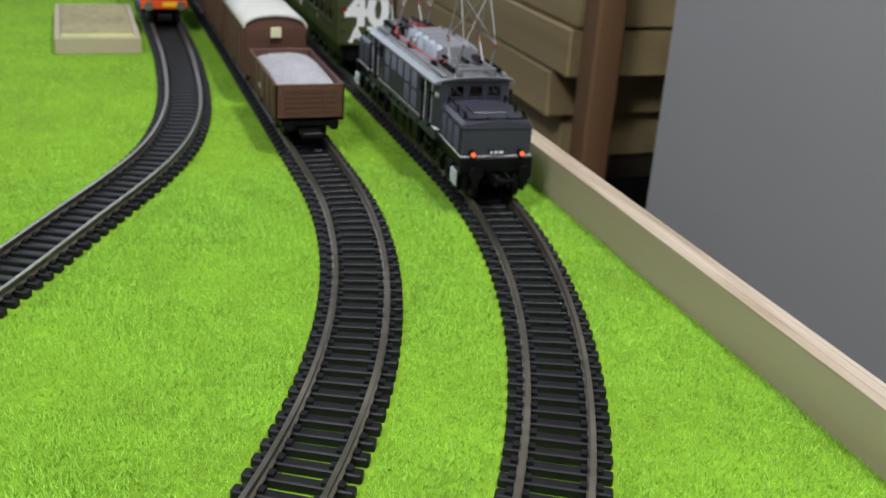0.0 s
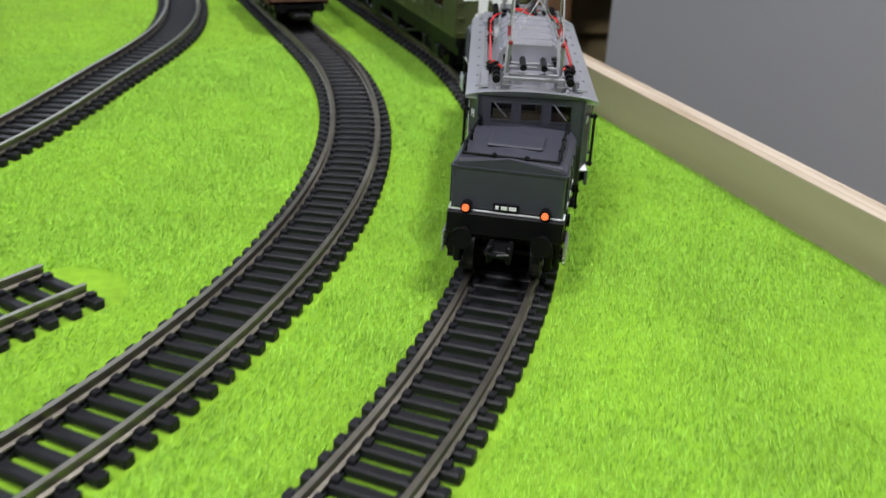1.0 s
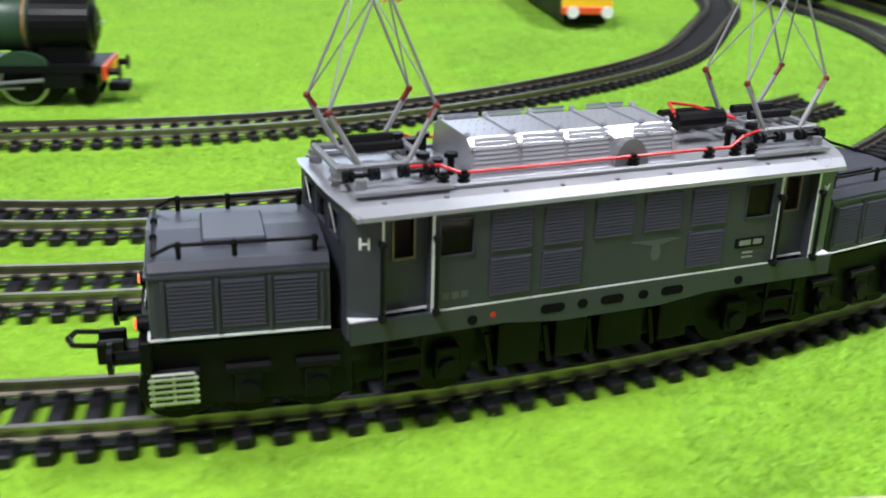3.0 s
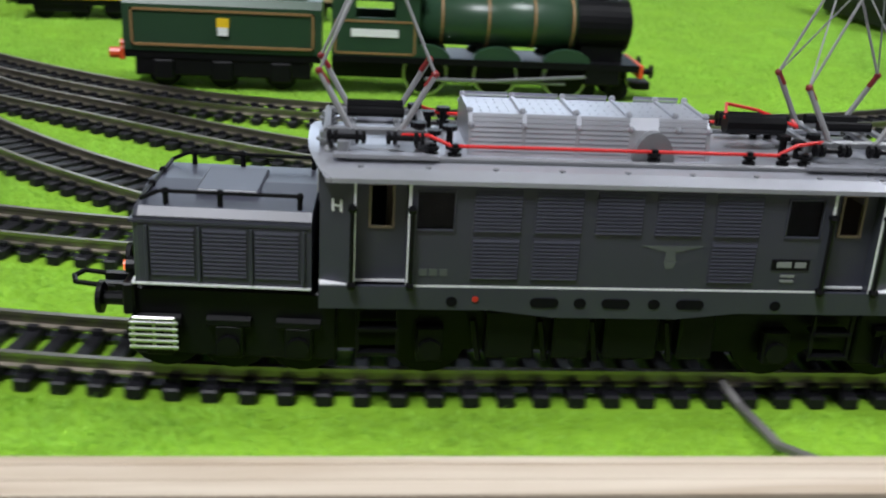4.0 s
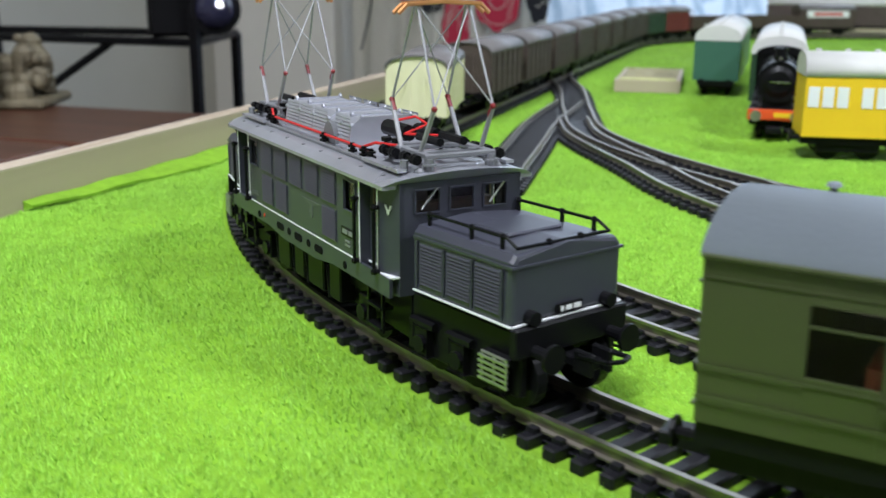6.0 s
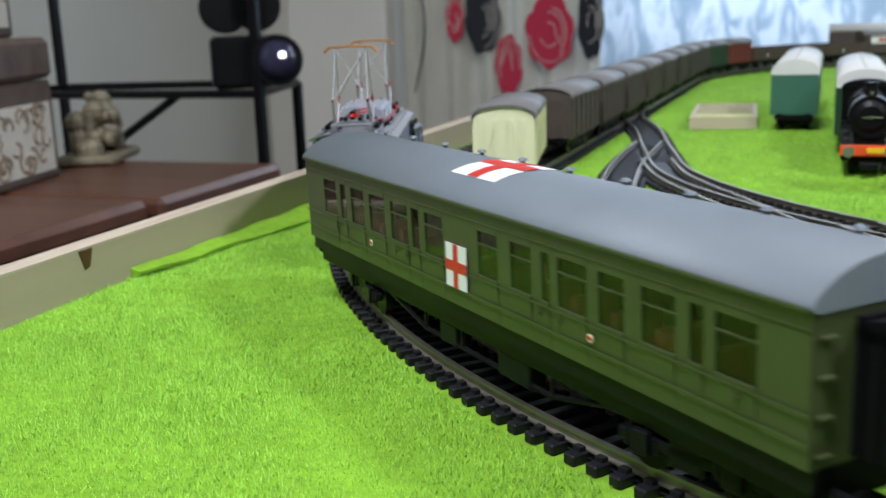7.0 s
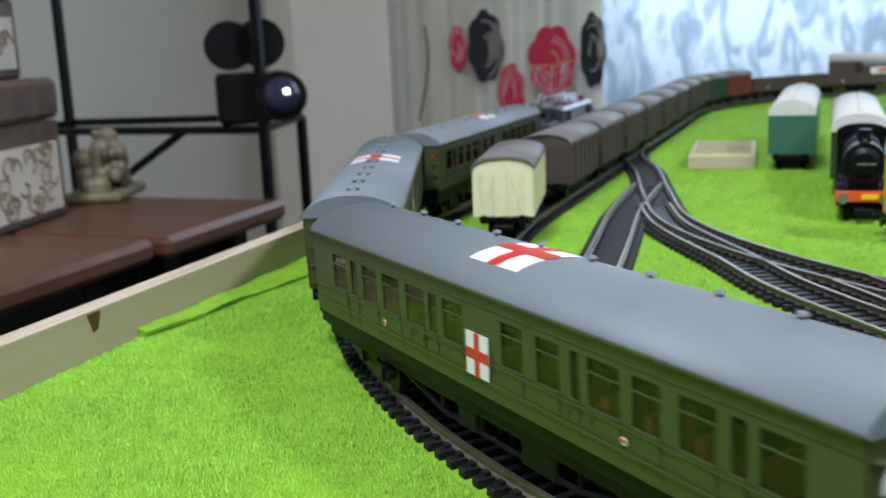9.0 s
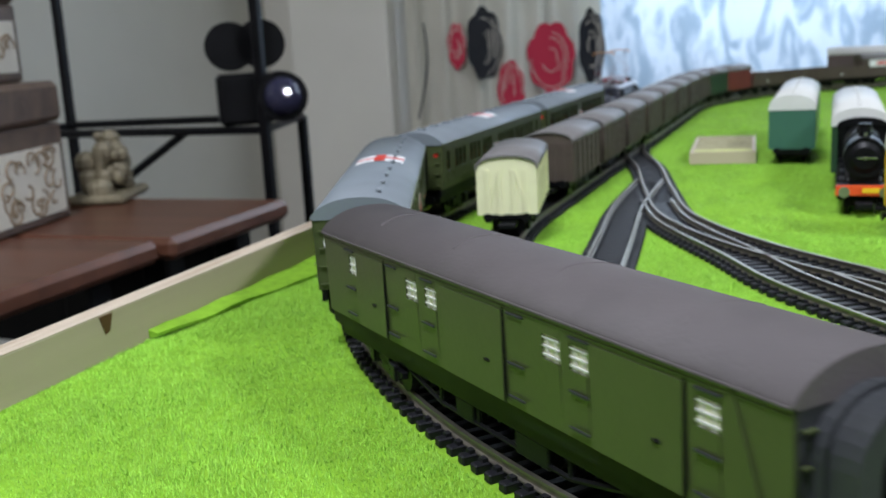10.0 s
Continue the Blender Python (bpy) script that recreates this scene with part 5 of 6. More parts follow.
def open_wagon(body, label, load=True, L=0.070, hw=0.0150):
    o = root("open_wagon", label, "wagon", "wagons standing on the inner track")
    wagon_base(o, L)
    bm = bmesh.new()
    box(bm, -L / 2, L / 2, -hw, hw, 0.0105, 0.0120)
    part("floor", bm, body, o)
    for y in (-1, 1):
        bm = bmesh.new()
        box(bm, -L / 2, L / 2, *sorted((y * (hw - 0.0010), y * hw)), 0.0105, 0.0265, 0.0002)
        part("side", bm, body, o)
        for x in (-0.031, -0.0205, -0.0075, 0.0075, 0.0205, 0.031):
            bm = bmesh.new()
            box(bm, x - 0.0008, x + 0.0008, *sorted((y * hw, y * (hw + 0.0006))), 0.0105, 0.0262)
            part("side_post", bm, body, o)
        bm = bmesh.new()
        box(bm, -0.0062, -0.0040, *sorted((y * (hw + 0.0001), y * (hw + 0.0003))), 0.0150, 0.0180)
        part("side_marking", bm, M_WHITE, o)
    for e in (-1, 1):
        bm = bmesh.new()
        box(bm, *sorted((e * (L / 2 - 0.0010), e * L / 2)), -hw, hw, 0.0105, 0.0268, 0.0002)
        part("end", bm, body, o)
        for k in range(6):
            for a, b in ((-0.0112, -0.0056), (-0.0046, 0.0046), (0.0056, 0.0112)):
                bm = bmesh.new()
                box(bm, *sorted((e * L / 2, e * (L / 2 + 0.0004))), a, b, 0.0122 + k * 0.0022, 0.0140 + k * 0.0022)
                part("end_slat", bm, body, o)
    if load:
        bm = bmesh.new()
        nx, ny = 44, 20
        rng = np.random.default_rng(9)
        g2 = [[bm.verts.new(((i / (nx - 1) - 0.5) * (L - 0.002), (j / (ny - 1) - 0.5) * (2 * hw - 0.002), 0.0222 + 0.0068 * (math.sin(math.pi * i / (nx - 1)) * math.sin(math.pi * j / (ny - 1))) ** 0.45 + rng.normal(0, 0.00022))) for j in range(ny)] for i in range(nx)]
        for i in range(nx - 1):
            for j in range(ny - 1):
                bm.faces.new((g2[i][j], g2[i + 1][j], g2[i + 1][j + 1], g2[i][j + 1]))
        part("load", bm, M_LOAD, o, "heaped pale grey stone load")
    return o


def on_inner(ob, s, flip=0):
    (x1, y1), _ = line_at(s + 0.02, -GAP)
    (x0, y0), _ = line_at(s - 0.02, -GAP)
    ob.matrix_basis = pose((x0 + x1) / 2, (y0 + y1) / 2, RAIL, 0, 0, math.degrees(math.atan2(y1 - y0, x1 - x0)) + flip)


# east side: stone wagon at the head, then vans
w0 = open_wagon(M_BROWN, "brown plastic open wagon with a pale stone load")
on_inner(w0, -0.073)
v0 = van(M_BROWN, M_WROOF, "brown goods van with a white arched roof")
on_inner(v0, -0.160)
bm = bmesh.new()
box(bm, 0.0397, 0.0412, -0.0026, 0.0026, 0.0295, 0.0345, 0.0002)
p_ = part("end_notice", bm, M_CREAM, v0, "small pale notice on the van end")
v1 = van(M_BROWN, M_GROOF, "brown goods van with a grey roof")
on_inner(v1, -0.250)
for k in range(1, 5):
    c = copy_thing(v1, Matrix())
    on_inner(c, -0.250 - 0.090 * k)
# west side: a cream van and a long row behind it
S0 = A1 + MID + A2 - YL
cream = van(M_CREAM, M_GROOF, "pale cream goods van with a grey roof", planks=False)
cream.matrix_basis = pose(-0.369, -0.054, RAIL, 0, 0, 101)
dark = van(M_BROWND, M_GROOF, "weathered brown goods van with a grey roof")
on_inner(dark, S0 + 0.056)
for k in range(1, 8):
    c = copy_thing(dark, Matrix())
    on_inner(c, S0 + 0.056 + 0.090 * k)
col = [(M_LGREEN, "green goods van at the head of the curve"), (M_RUST, "dull red goods van among the brown ones")]
s_ = S0 + 0.056 + 0.090 * 8
for m_, lab in col:
    c = van(m_, M_GROOF, lab, L=0.060)
    on_inner(c, s_ - 0.010)
    s_ += 0.072
for k in range(3):
    c = open_wagon(M_BROWND, "weathered brown open wagon, empty", load=False)
    on_inner(c, s_)
    s_ += 0.080
c = van(M_BROWND, M_GROOF, "weathered brown van with a white and red board")
on_inner(c, s_)
bm = bmesh.new()
box(bm, -0.030, 0.030, -0.0162, -0.0158, 0.0240, 0.0330)
p_ = part("side_board", bm, M_WHITE, c)
bm = bmesh.new()
box(bm, -0.020, 0.020, -0.0165, -0.0162, 0.0265, 0.0305)
part("board_bar", bm, M_RED, p_)
s_ += 0.088


# ---- other stock on the board ----
def plain_coach(body, roofm, label, L, m, hw=0.0160, top=0.050, stripes=None):
    o = root("railway_coach", label, "coach", "standing coaches")
    bm = bmesh.new()
    prism(bm, [(-hw, 0.0110), (hw, 0.0110), (hw, 0.0385), (hw - 0.001, 0.0395), (-hw + 0.001, 0.0395), (-hw, 0.0385)], -L / 2, L / 2)
    part("body", bm, body, o)
    bm = bmesh.new()
    prism(bm, [(hw * math.cos(a) * 1.02, 0.0390 + (top - 0.0390) * math.sin(a) ** 0.7) for a in np.linspace(0, math.pi, 17)], -L / 2 - 0.0004, L / 2 + 0.0004)
    rf = part("roof", bm, roofm, o)
    for p in rf.data.polygons:
        p.use_smooth = abs(p.normal.x) < 0.5
    for k in range(6):
        bm = bmesh.new()
        rod(bm, (-L / 2 + (k + 0.5) * L / 6, 0, top - 0.0006), (-L / 2 + (k + 0.5) * L / 6, 0, top + 0.0012), 0.0013, 8)
        part("roof_ventilator", bm, roofm, rf)
    bm = bmesh.new()
    box(bm, -L / 2, L / 2, -0.013, 0.013, 0.0075, 0.0110)
    for e in (-1, 1):
        for y in (-0.0095, 0.0095):
            rod(bm, (e * L / 2, y, 0.0100), (e * (L / 2 + 0.005), y, 0.0100), 0.0012, 8)
            rod(bm, (e * (L / 2 + 0.0045), y, 0.0100), (e * (L / 2 + 0.0053), y, 0.0100), 0.0026, 12)
    part("underframe", bm, M_BLACK, o)
    for x in (-L / 2 + 0.022, L / 2 - 0.022):
        bm = bmesh.new()
        box(bm, x - 0.014, x + 0.014, -0.0118, 0.0118, 0.0035, 0.0085, 0.0004)
        wheelset(bm, x - 0.009, 0.0058)
        wheelset(bm, x + 0.009, 0.0058)
        part("bogie", bm, M_BLACK, o)
    for y in (-1, 1):
        for g, (xa, xb, mm) in enumerate(stripes or ()):
            bm = bmesh.new()
            box(bm, xa, xb, *sorted((y * hw, y * (hw + 0.0003))), 0.0250, 0.0345, 0.0)
            part("window", bm, mm, o)
    o.matrix_basis = m
    return o


def steam_loco(label, m, body, L=0.105, tender=False, lining=False, smoke=M_BLACK, name="steam_locomotive"):
    """Facing +x; origin at rail level under the boiler's middle."""
    o = root(name, label, "locomotive")
    h = L / 2
    bm = bmesh.new()
    box(bm, -h, h, -0.0135, 0.0135, 0.0145, 0.0158, 0.0003)
    for y in (-1, 1):
        box(bm, -h, h, *sorted((y * 0.0125, y * 0.0138)), 0.0132, 0.0158)
    part("running_plate", bm, M_BLACK, o)
    zc, rb = 0.0300, 0.0105
    bm = bmesh.new()
    rod(bm, (-h * 0.45, 0, zc), (h * 0.58, 0, zc), rb, 28)
    b_ = part("boiler", bm, body, o)
    for f in b_.data.polygons:
        f.use_smooth = len(f.vertices) == 4
    bm = bmesh.new()
    rod(bm, (h * 0.58, 0, zc), (h * 0.93, 0, zc), rb + 0.0003, 28)
    rod(bm, (h * 0.93, 0, zc), (h * 0.96, 0, zc), rb * 0.8, 24, r2=rb * 0.55)
    box(bm, h * 0.62, h * 0.90, -0.0075, 0.0075, 0.0155, 0.0240)
    part("smokebox", bm, smoke, o, "black smokebox with a round door")
    bm = bmesh.new()
    rod(bm, (h * 0.95, -0.006, zc), (h * 0.975, 0.006, zc), 0.0004, 5)
    rod(bm, (h * 0.94, 0, zc), (h * 0.98, 0, zc), 0.0009, 8)
    rod(bm, (h * 0.92, 0, zc + 0.0125), (h * 0.98, 0, zc + 0.0125), 0.0010, 8)
    part("door_fittings", bm, M_STEEL, o)
    bm = bmesh.new()
    rod(bm, (h * 0.75, 0, zc + rb - 0.001), (h * 0.75, 0, zc + rb + 0.0062), 0.0034, 16, r2=0.0028)
    rod(bm, (h * 0.75, 0, zc + rb + 0.0056), (h * 0.75, 0, zc + rb + 0.0068), 0.0036, 16)
    part("chimney", bm, M_BLACK, o)
    bm = bmesh.new()
    ball(bm, (h * 0.22, 0, zc + rb), 0.0040, 14)
    part("dome", bm, body, o)
    for x in (-0.30, 0.0, 0.30, 0.55):
        bm = bmesh.new()
        rod(bm, (h * x - 0.0005, 0, zc), (h * x + 0.0005, 0, zc), rb + 0.0004, 28)
        part("boiler_band", bm, M_ORANGE if lining else M_BLACK, o)
    # cab
    bm = bmesh.new()
    for y in (-1, 1):
        pierced(bm, -h, -h * 0.45, *sorted((y * 0.0125, y * 0.0135)), 0.0150, 0.0400, [(-h * 0.85, -h * 0.60, 0.0310, 0.0375)])
    box(bm, -h * 0.47, -h * 0.45, -0.0130, 0.0130, 0.0150, 0.0400)
    part("cab", bm, body, o)
    bm = bmesh.new()
    prism(bm, [(0.0142 * math.cos(a), 0.0395 + 0.0050 * math.sin(a)) for a in np.linspace(0, math.pi, 13)], -h - 0.002, -h * 0.43)
    part("cab_roof", bm, M_BLACK if not lining else body, o)
    if lining:
        for y in (-1, 1):
            bm = bmesh.new()
            t = 0.0008
            x0, x1, z0, z1 = -h + 0.001, -h * 0.47, 0.0165, 0.0300
            for xa, xb, za, zb in ((x0, x1, z0, z0 + t), (x0, x1, z1 - t, z1), (x0, x0 + t, z0, z1), (x1 - t, x1, z0, z1)):
                box(bm, xa, xb, *sorted((y * 0.0135, y * 0.0138)), za, zb)
            part("cab_lining", bm, M_ORANGE, o)
            bm = bmesh.new()
            box(bm, -h * 0.88, -h * 0.58, *sorted((y * 0.0135, y * 0.0139)), 0.0235, 0.0265, 0.0)
            part("nameplate", bm, M_WHITE, o, "blank pale plate")
    # wheels, rods, splashers
    xs = np.linspace(-0.40, 0.52, 3) * h
    for x in xs:
        for y in (-1, 1):
            bm = bmesh.new()
            rod(bm, (x, y * 0.0075, 0.0092), (x, y * 0.0100, 0.0092), 0.0092, 28)
            wheel = part("driving_wheel", bm, M_BLACK, o)
            bm = bmesh.new()
            n_ = 28
            ring = [[bm.verts.new((x + r_ * math.cos(a), y * yy, 0.0092 + r_ * math.sin(a))) for a in np.linspace(0, 2 * math.pi, n_, endpoint=False)] for r_, yy in ((0.0094, 0.0074), (0.0094, 0.0102), (0.0082, 0.0102))]
            for q0, q1 in zip(ring, ring[1:]):
                for i in range(n_):
                    bm.faces.new((q0[i], q0[(i + 1) % n_], q1[(i + 1) % n_], q1[i]))
            part("tyre", bm, M_STEEL, wheel)
            bm = bmesh.new()
            f = [(x + 0.0100 * math.cos(a), 0.0152 + 0.0058 * math.sin(a)) for a in np.linspace(0, math.pi, 12)]
            prism_y(bm, f, *sorted((y * 0.0095, y * 0.0128)))
            part("splasher", bm, body if lining else M_BLACK, o)
    for y in (-1, 1):
        bm = bmesh.new()
        rod(bm, (xs[0], y * 0.0118, 0.0070), (xs[2], y * 0.0118, 0.0070), 0.0008, 6)
        rod(bm, (xs[1], y * 0.0128, 0.0075), (h * 0.70, y * 0.0128, 0.0105), 0.0008, 6)
        part("coupling_rod", bm, M_ROOFG, o)
        bm = bmesh.new()
        box(bm, h * 0.64, h * 0.88, *sorted((y * 0.0095, y * 0.0135)), 0.0070, 0.0140, 0.0006)
        part("cylinder", bm, M_BLACK, o)
    bm = bmesh.new()
    box(bm, -h, h * 0.95, -0.0070, 0.0070, 0.0060, 0.0145)
    for x in (h * 0.66, h * 0.88):
        wheelset(bm, x, 0.0048)
    part("frames", bm, M_BLACK, o)
    # buffer beam
    bm = bmesh.new()
    box(bm, h, h + 0.0016, -0.0142, 0.0142, 0.0105, 0.0160, 0.0002)
    beam = part("buffer_beam", bm, M_REDB, o, "orange-red buffer beam")
    for y in (-0.0100, 0.0100):
        bm = bmesh.new()
        rod(bm, (h + 0.001, y, 0.0130), (h + 0.0055, y, 0.0130), 0.0013, 10)
        rod(bm, (h + 0.0055, y, 0.0130), (h + 0.0063, y, 0.0130), 0.0029, 14)
        part("buffer", bm, M_STEEL if not lining else M_BLACK, o)
    bm = bmesh.new()
    box(bm, h + 0.0016, h + 0.0020, -0.0010, 0.0105, 0.0120, 0.0146)
    part("beam_bar", bm, M_YELLOW, beam)
    bm = bmesh.new()
    box(bm, h, h + 0.008, -0.0045, 0.0045, 0.0040, 0.0075, 0.0005)
    part("coupling", bm, M_BLACK, o)
    if tender:
        t0, t1 = -h - 0.081, -h - 0.004
        bm = bmesh.new()
        prism(bm, [(-0.0135, 0.0150), (0.0135, 0.0150), (0.0140, 0.0330), (0.0115, 0.0360), (-0.0115, 0.0360), (-0.0140, 0.0330)], t0, t1)
        tb = part("tender_body", bm, body, o)
        for y in (-1, 1):
            bm = bmesh.new()
            t = 0.0009
            x0, x1, z0, z1 = t0 + 0.003, t1 - 0.003, 0.0170, 0.0315
            for xa, xb, za, zb in ((x0, x1, z0, z0 + t), (x0, x1, z1 - t, z1), (x0, x0 + t, z0, z1), (x1 - t, x1, z0, z1)):
                box(bm, xa, xb, *sorted((y * 0.0136, y * 0.0145)), za, zb)
            part("tender_lining", bm, M_ORANGE, tb)
            bm = bmesh.new()
            xm = (t0 + t1) / 2
            box(bm, xm - 0.0024, xm + 0.0024, *sorted((y * 0.0138, y * 0.0146)), 0.0250, 0.0285, 0.0)
            part("emblem", bm, M_YELLOW, tb, "yellow and white painted emblem")
            bm = bmesh.new()
            box(bm, xm - 0.0020, xm + 0.0020, *sorted((y * 0.0138, y * 0.01465)), 0.0218, 0.0250, 0.0)
            part("emblem_foot", bm, M_WHITE, tb)
        bm = bmesh.new()
        box(bm, t0, t1, -0.0130, 0.0130, 0.0120, 0.0150)
        for y in (-1, 1):
            box(bm, t0 + 0.004, t1 - 0.004, *sorted((y * 0.0105, y * 0.0125)), 0.0050, 0.0130, 0.0006)
            for k in range(3):
                x = t0 + 0.015 + k * 0.023
                box(bm, x - 0.004, x + 0.004, *sorted((y * 0.0120, y * 0.0138)), 0.0035, 0.0115, 0.0006)
        for k in range(3):
            wheelset(bm, t0 + 0.015 + k * 0.023, 0.0066)
        part("tender_frame", bm, M_BLACK, o)
        bm = bmesh.new()
        box(bm, t0 - 0.0014, t0, -0.0140, 0.0140, 0.0110, 0.0155)
        for y in (-0.010, 0.010):
            rod(bm, (t0 - 0.006, y, 0.0130), (t0, y, 0.0130), 0.0022, 10)
        part("tender_beam", bm, M_REDB, o)
        bm = bmesh.new()
        prism(bm, [(-0.009, 0.0355), (0.009, 0.0355), (0.005, 0.0385), (-0.005, 0.0385)], t0 + 0.02, t1 - 0.006)
        part("coal", bm, M_BLACK, o)
    o.matrix_basis = m
    return o


M_REDB = mat("orange_red_beam", (0.75, 0.09, 0.02), 0.4, 0, 0.05, 80)
M_TAN = mat("tan_brown_paint", (0.36, 0.25, 0.15), 0.5, 0, 0.06, 80)
steam_loco("green model steam locomotive with lined tender standing on the grass", pose(0.050, -0.203, 0.0008), M_LGREEN, L=0.126, tender=True, lining=True)
steam_loco("black model steam locomotive with an orange-red buffer beam", pose(-0.193, 0.052, 0.0008, 0, 0, -90), M_BLACK)
steam_loco("black model steam locomotive standing on the loop line", pose(0.4865, 0.352, RAIL, 0, 0, -90), M_BLACK)
plain_coach(M_LGREEN, M_WROOF, "dark green coach with a white roof", 0.19, pose(-0.194, 0.175, 0.0008, 0, 0, -90))
plain_coach(M_TGREEN, M_WROOF, "teal green coach end with a pale roof", 0.20, pose(-0.237, 0.300, 0.0008, 0, 0, -90))
win_ = [(-0.0385 + 0.0065 * k, -0.0335 + 0.0065 * k, M_WHITE) for k in range(3)] + [(-0.0145 + 0.0065 * k, -0.0095 + 0.0065 * k, M_WHITE) for k in range(3)] + [(0.0125 + 0.0065 * k, 0.0165 + 0.0065 * k, M_ORANGE) for k in range(3)]
plain_coach(M_YELLOW, M_WROOF, "bright yellow short coach with white windows", 0.080, pose(-0.143, -0.040, 0.0008, 0, 0, 8), hw=0.0145, stripes=win_)
plain_coach(M_TAN, M_GROOF, "tan brown wagon behind the green tender", 0.075, pose(-0.050, -0.018, 0.0008, 0, 0, 8), hw=0.0140, top=0.042)
plain_coach(M_BROWND, M_WROOF, "dark coach with a pale roof at the far end", 0.21, pose(-0.115, YF + R - GAP, RAIL))
# the yellow diesel
dz = root("diesel_locomotive", "yellow-nosed model diesel locomotive standing on the grass", "locomotive")
bm = bmesh.new()
prism(bm, [(-0.0148, 0.0125), (0.0148, 0.0125), (0.0150, 0.0340), (0.0110, 0.0420), (0.0, 0.0438), (-0.0110, 0.0420), (-0.0150, 0.0340)], -0.075, 0.0745)
part("body", bm, M_BLACK, dz)
bm = bmesh.new()
prism(bm, [(-0.0148, 0.0130), (0.0148, 0.0130), (0.0148, 0.0335), (0.0105, 0.0412), (-0.0105, 0.0412), (-0.0148, 0.0335)], 0.0700, 0.0760)
nose = part("nose", bm, M_YELLOW, dz, "bright yellow nose")
bm = bmesh.new()
box(bm, 0.0755, 0.0765, -0.0075, 0.0075, 0.0225, 0.0265)
part("headcode_panel", bm, M_BLACK, nose)
for y in (-0.00275, 0.00275):
    bm = bmesh.new()
    box(bm, 0.0760, 0.0768, y - 0.00175, y + 0.00175, 0.0235, 0.0255)
    part("headcode_bar", bm, M_WHITE, nose)
for y in (-0.0075, 0.0075):
    bm = bmesh.new()
    box(bm, 0.0745, 0.0766, y - 0.0055, y + 0.0055, 0.0300, 0.0360, 0.0004)
    part("windscreen", bm, M_DARK, nose)
bm = bmesh.new()
box(bm, 0.0740, 0.0775, -0.0150, 0.0150, 0.0090, 0.0132, 0.0004)
part("buffer_beam", bm, M_REDB, dz)
for y in (-0.0100, 0.0100):
    bm = bmesh.new()
    rod(bm, (0.077, y, 0.0112), (0.0835, y, 0.0112), 0.0014, 10)
    rod(bm, (0.0828, y, 0.0112), (0.0840, y, 0.0112), 0.0034, 16)
    part("buffer", bm, M_WHITE, dz, "pale buffer")
bm = bmesh.new()
box(bm, -0.072, 0.073, -0.0125, 0.0125, 0.0025, 0.0125, 0.001)
part("bogie", bm, M_BLACK, dz)
dz.matrix_basis = pose(0.3515, 0.041, 0.0008, 0, 0, -90)


# ---- the two timber bases on the grass ----
def base(m):
    o = root("plywood_tray", "small plywood base frame with a tan textured top", "wooden base", "timber bases on the grass")
    bm = bmesh.new()
    for xa, xb, ya, yb in ((-0.024, 0.024, -0.055, -0.052), (-0.024, 0.024, 0.052, 0.055), (-0.024, -0.021, -0.052, 0.052), (0.021, 0.024, -0.052, 0.052)):
        box(bm, xa, xb, ya, yb, 0.0, 0.0088)
    part("frame", bm, M_PLYX, o)
    bm = bmesh.new()
    nx, ny = 14, 26
    g2 = [[bm.verts.new((-0.0208 + 0.0416 * i / (nx - 1), -0.0518 + 0.1036 * j / (ny - 1), 0.0080 + 0.0014 * noise.noise((i * 0.5, j * 0.5, 2.0)))) for j in range(ny)] for i in range(nx)]
    for i in range(nx - 1):
        for j in range(ny - 1):
            bm.faces.new((g2[i][j], g2[i + 1][j], g2[i + 1][j + 1], g2[i][j + 1]))
    part("earth_top", bm, M_EARTH, o, "tan earth-textured top")
    bm = bmesh.new()
    box(bm, -0.0208, 0.0208, -0.0517, -0.0450, 0.0072, 0.0098, 0.0004)
    part("grass_border", bm, M_STRAW, o, "pale yellow-green border strip")
    o.matrix_basis = m
    return o


M_EARTH = mat("tan_earth", (0.36, 0.33, 0.19), 0.9, 0, 0.25, 180, 0.8, 700)
M_STRAW = mat("pale_straw", (0.6, 0.62, 0.28), 0.85, 0, 0.15, 250, 0.5, 900)
b0 = base(pose(0.444, 0.296, 0.0005))
b1 = copy_thing(b0, pose(-0.290, 0.262, 0.0005, 0, 0, 4))


# ---- the room ----
ZF, ZC = -0.76, 1.62
slab("floor", -1.7, 1.15, -2.2, 1.95, ZF - 0.05, ZF, M_FLOOR, label="dark carpeted floor of the room")
# ceiling and south wall are unseen, added so that light bounces back as fill
slab("ceiling", -1.7, 1.15, -2.2, 1.95, ZC, ZC + 0.05, M_WALL)
slab("wall_west", -1.70, -1.62, -2.2, 1.87, ZF, ZC, M_WALL, label="cream painted wall")
slab("wall_south", -1.62, 1.07, -2.2, -2.1, ZF, ZC, M_WALL)
slab("wall_east", 1.07, 1.15, -2.2, 1.87, ZF, ZC, M_GWALL, label="grey painted wall")
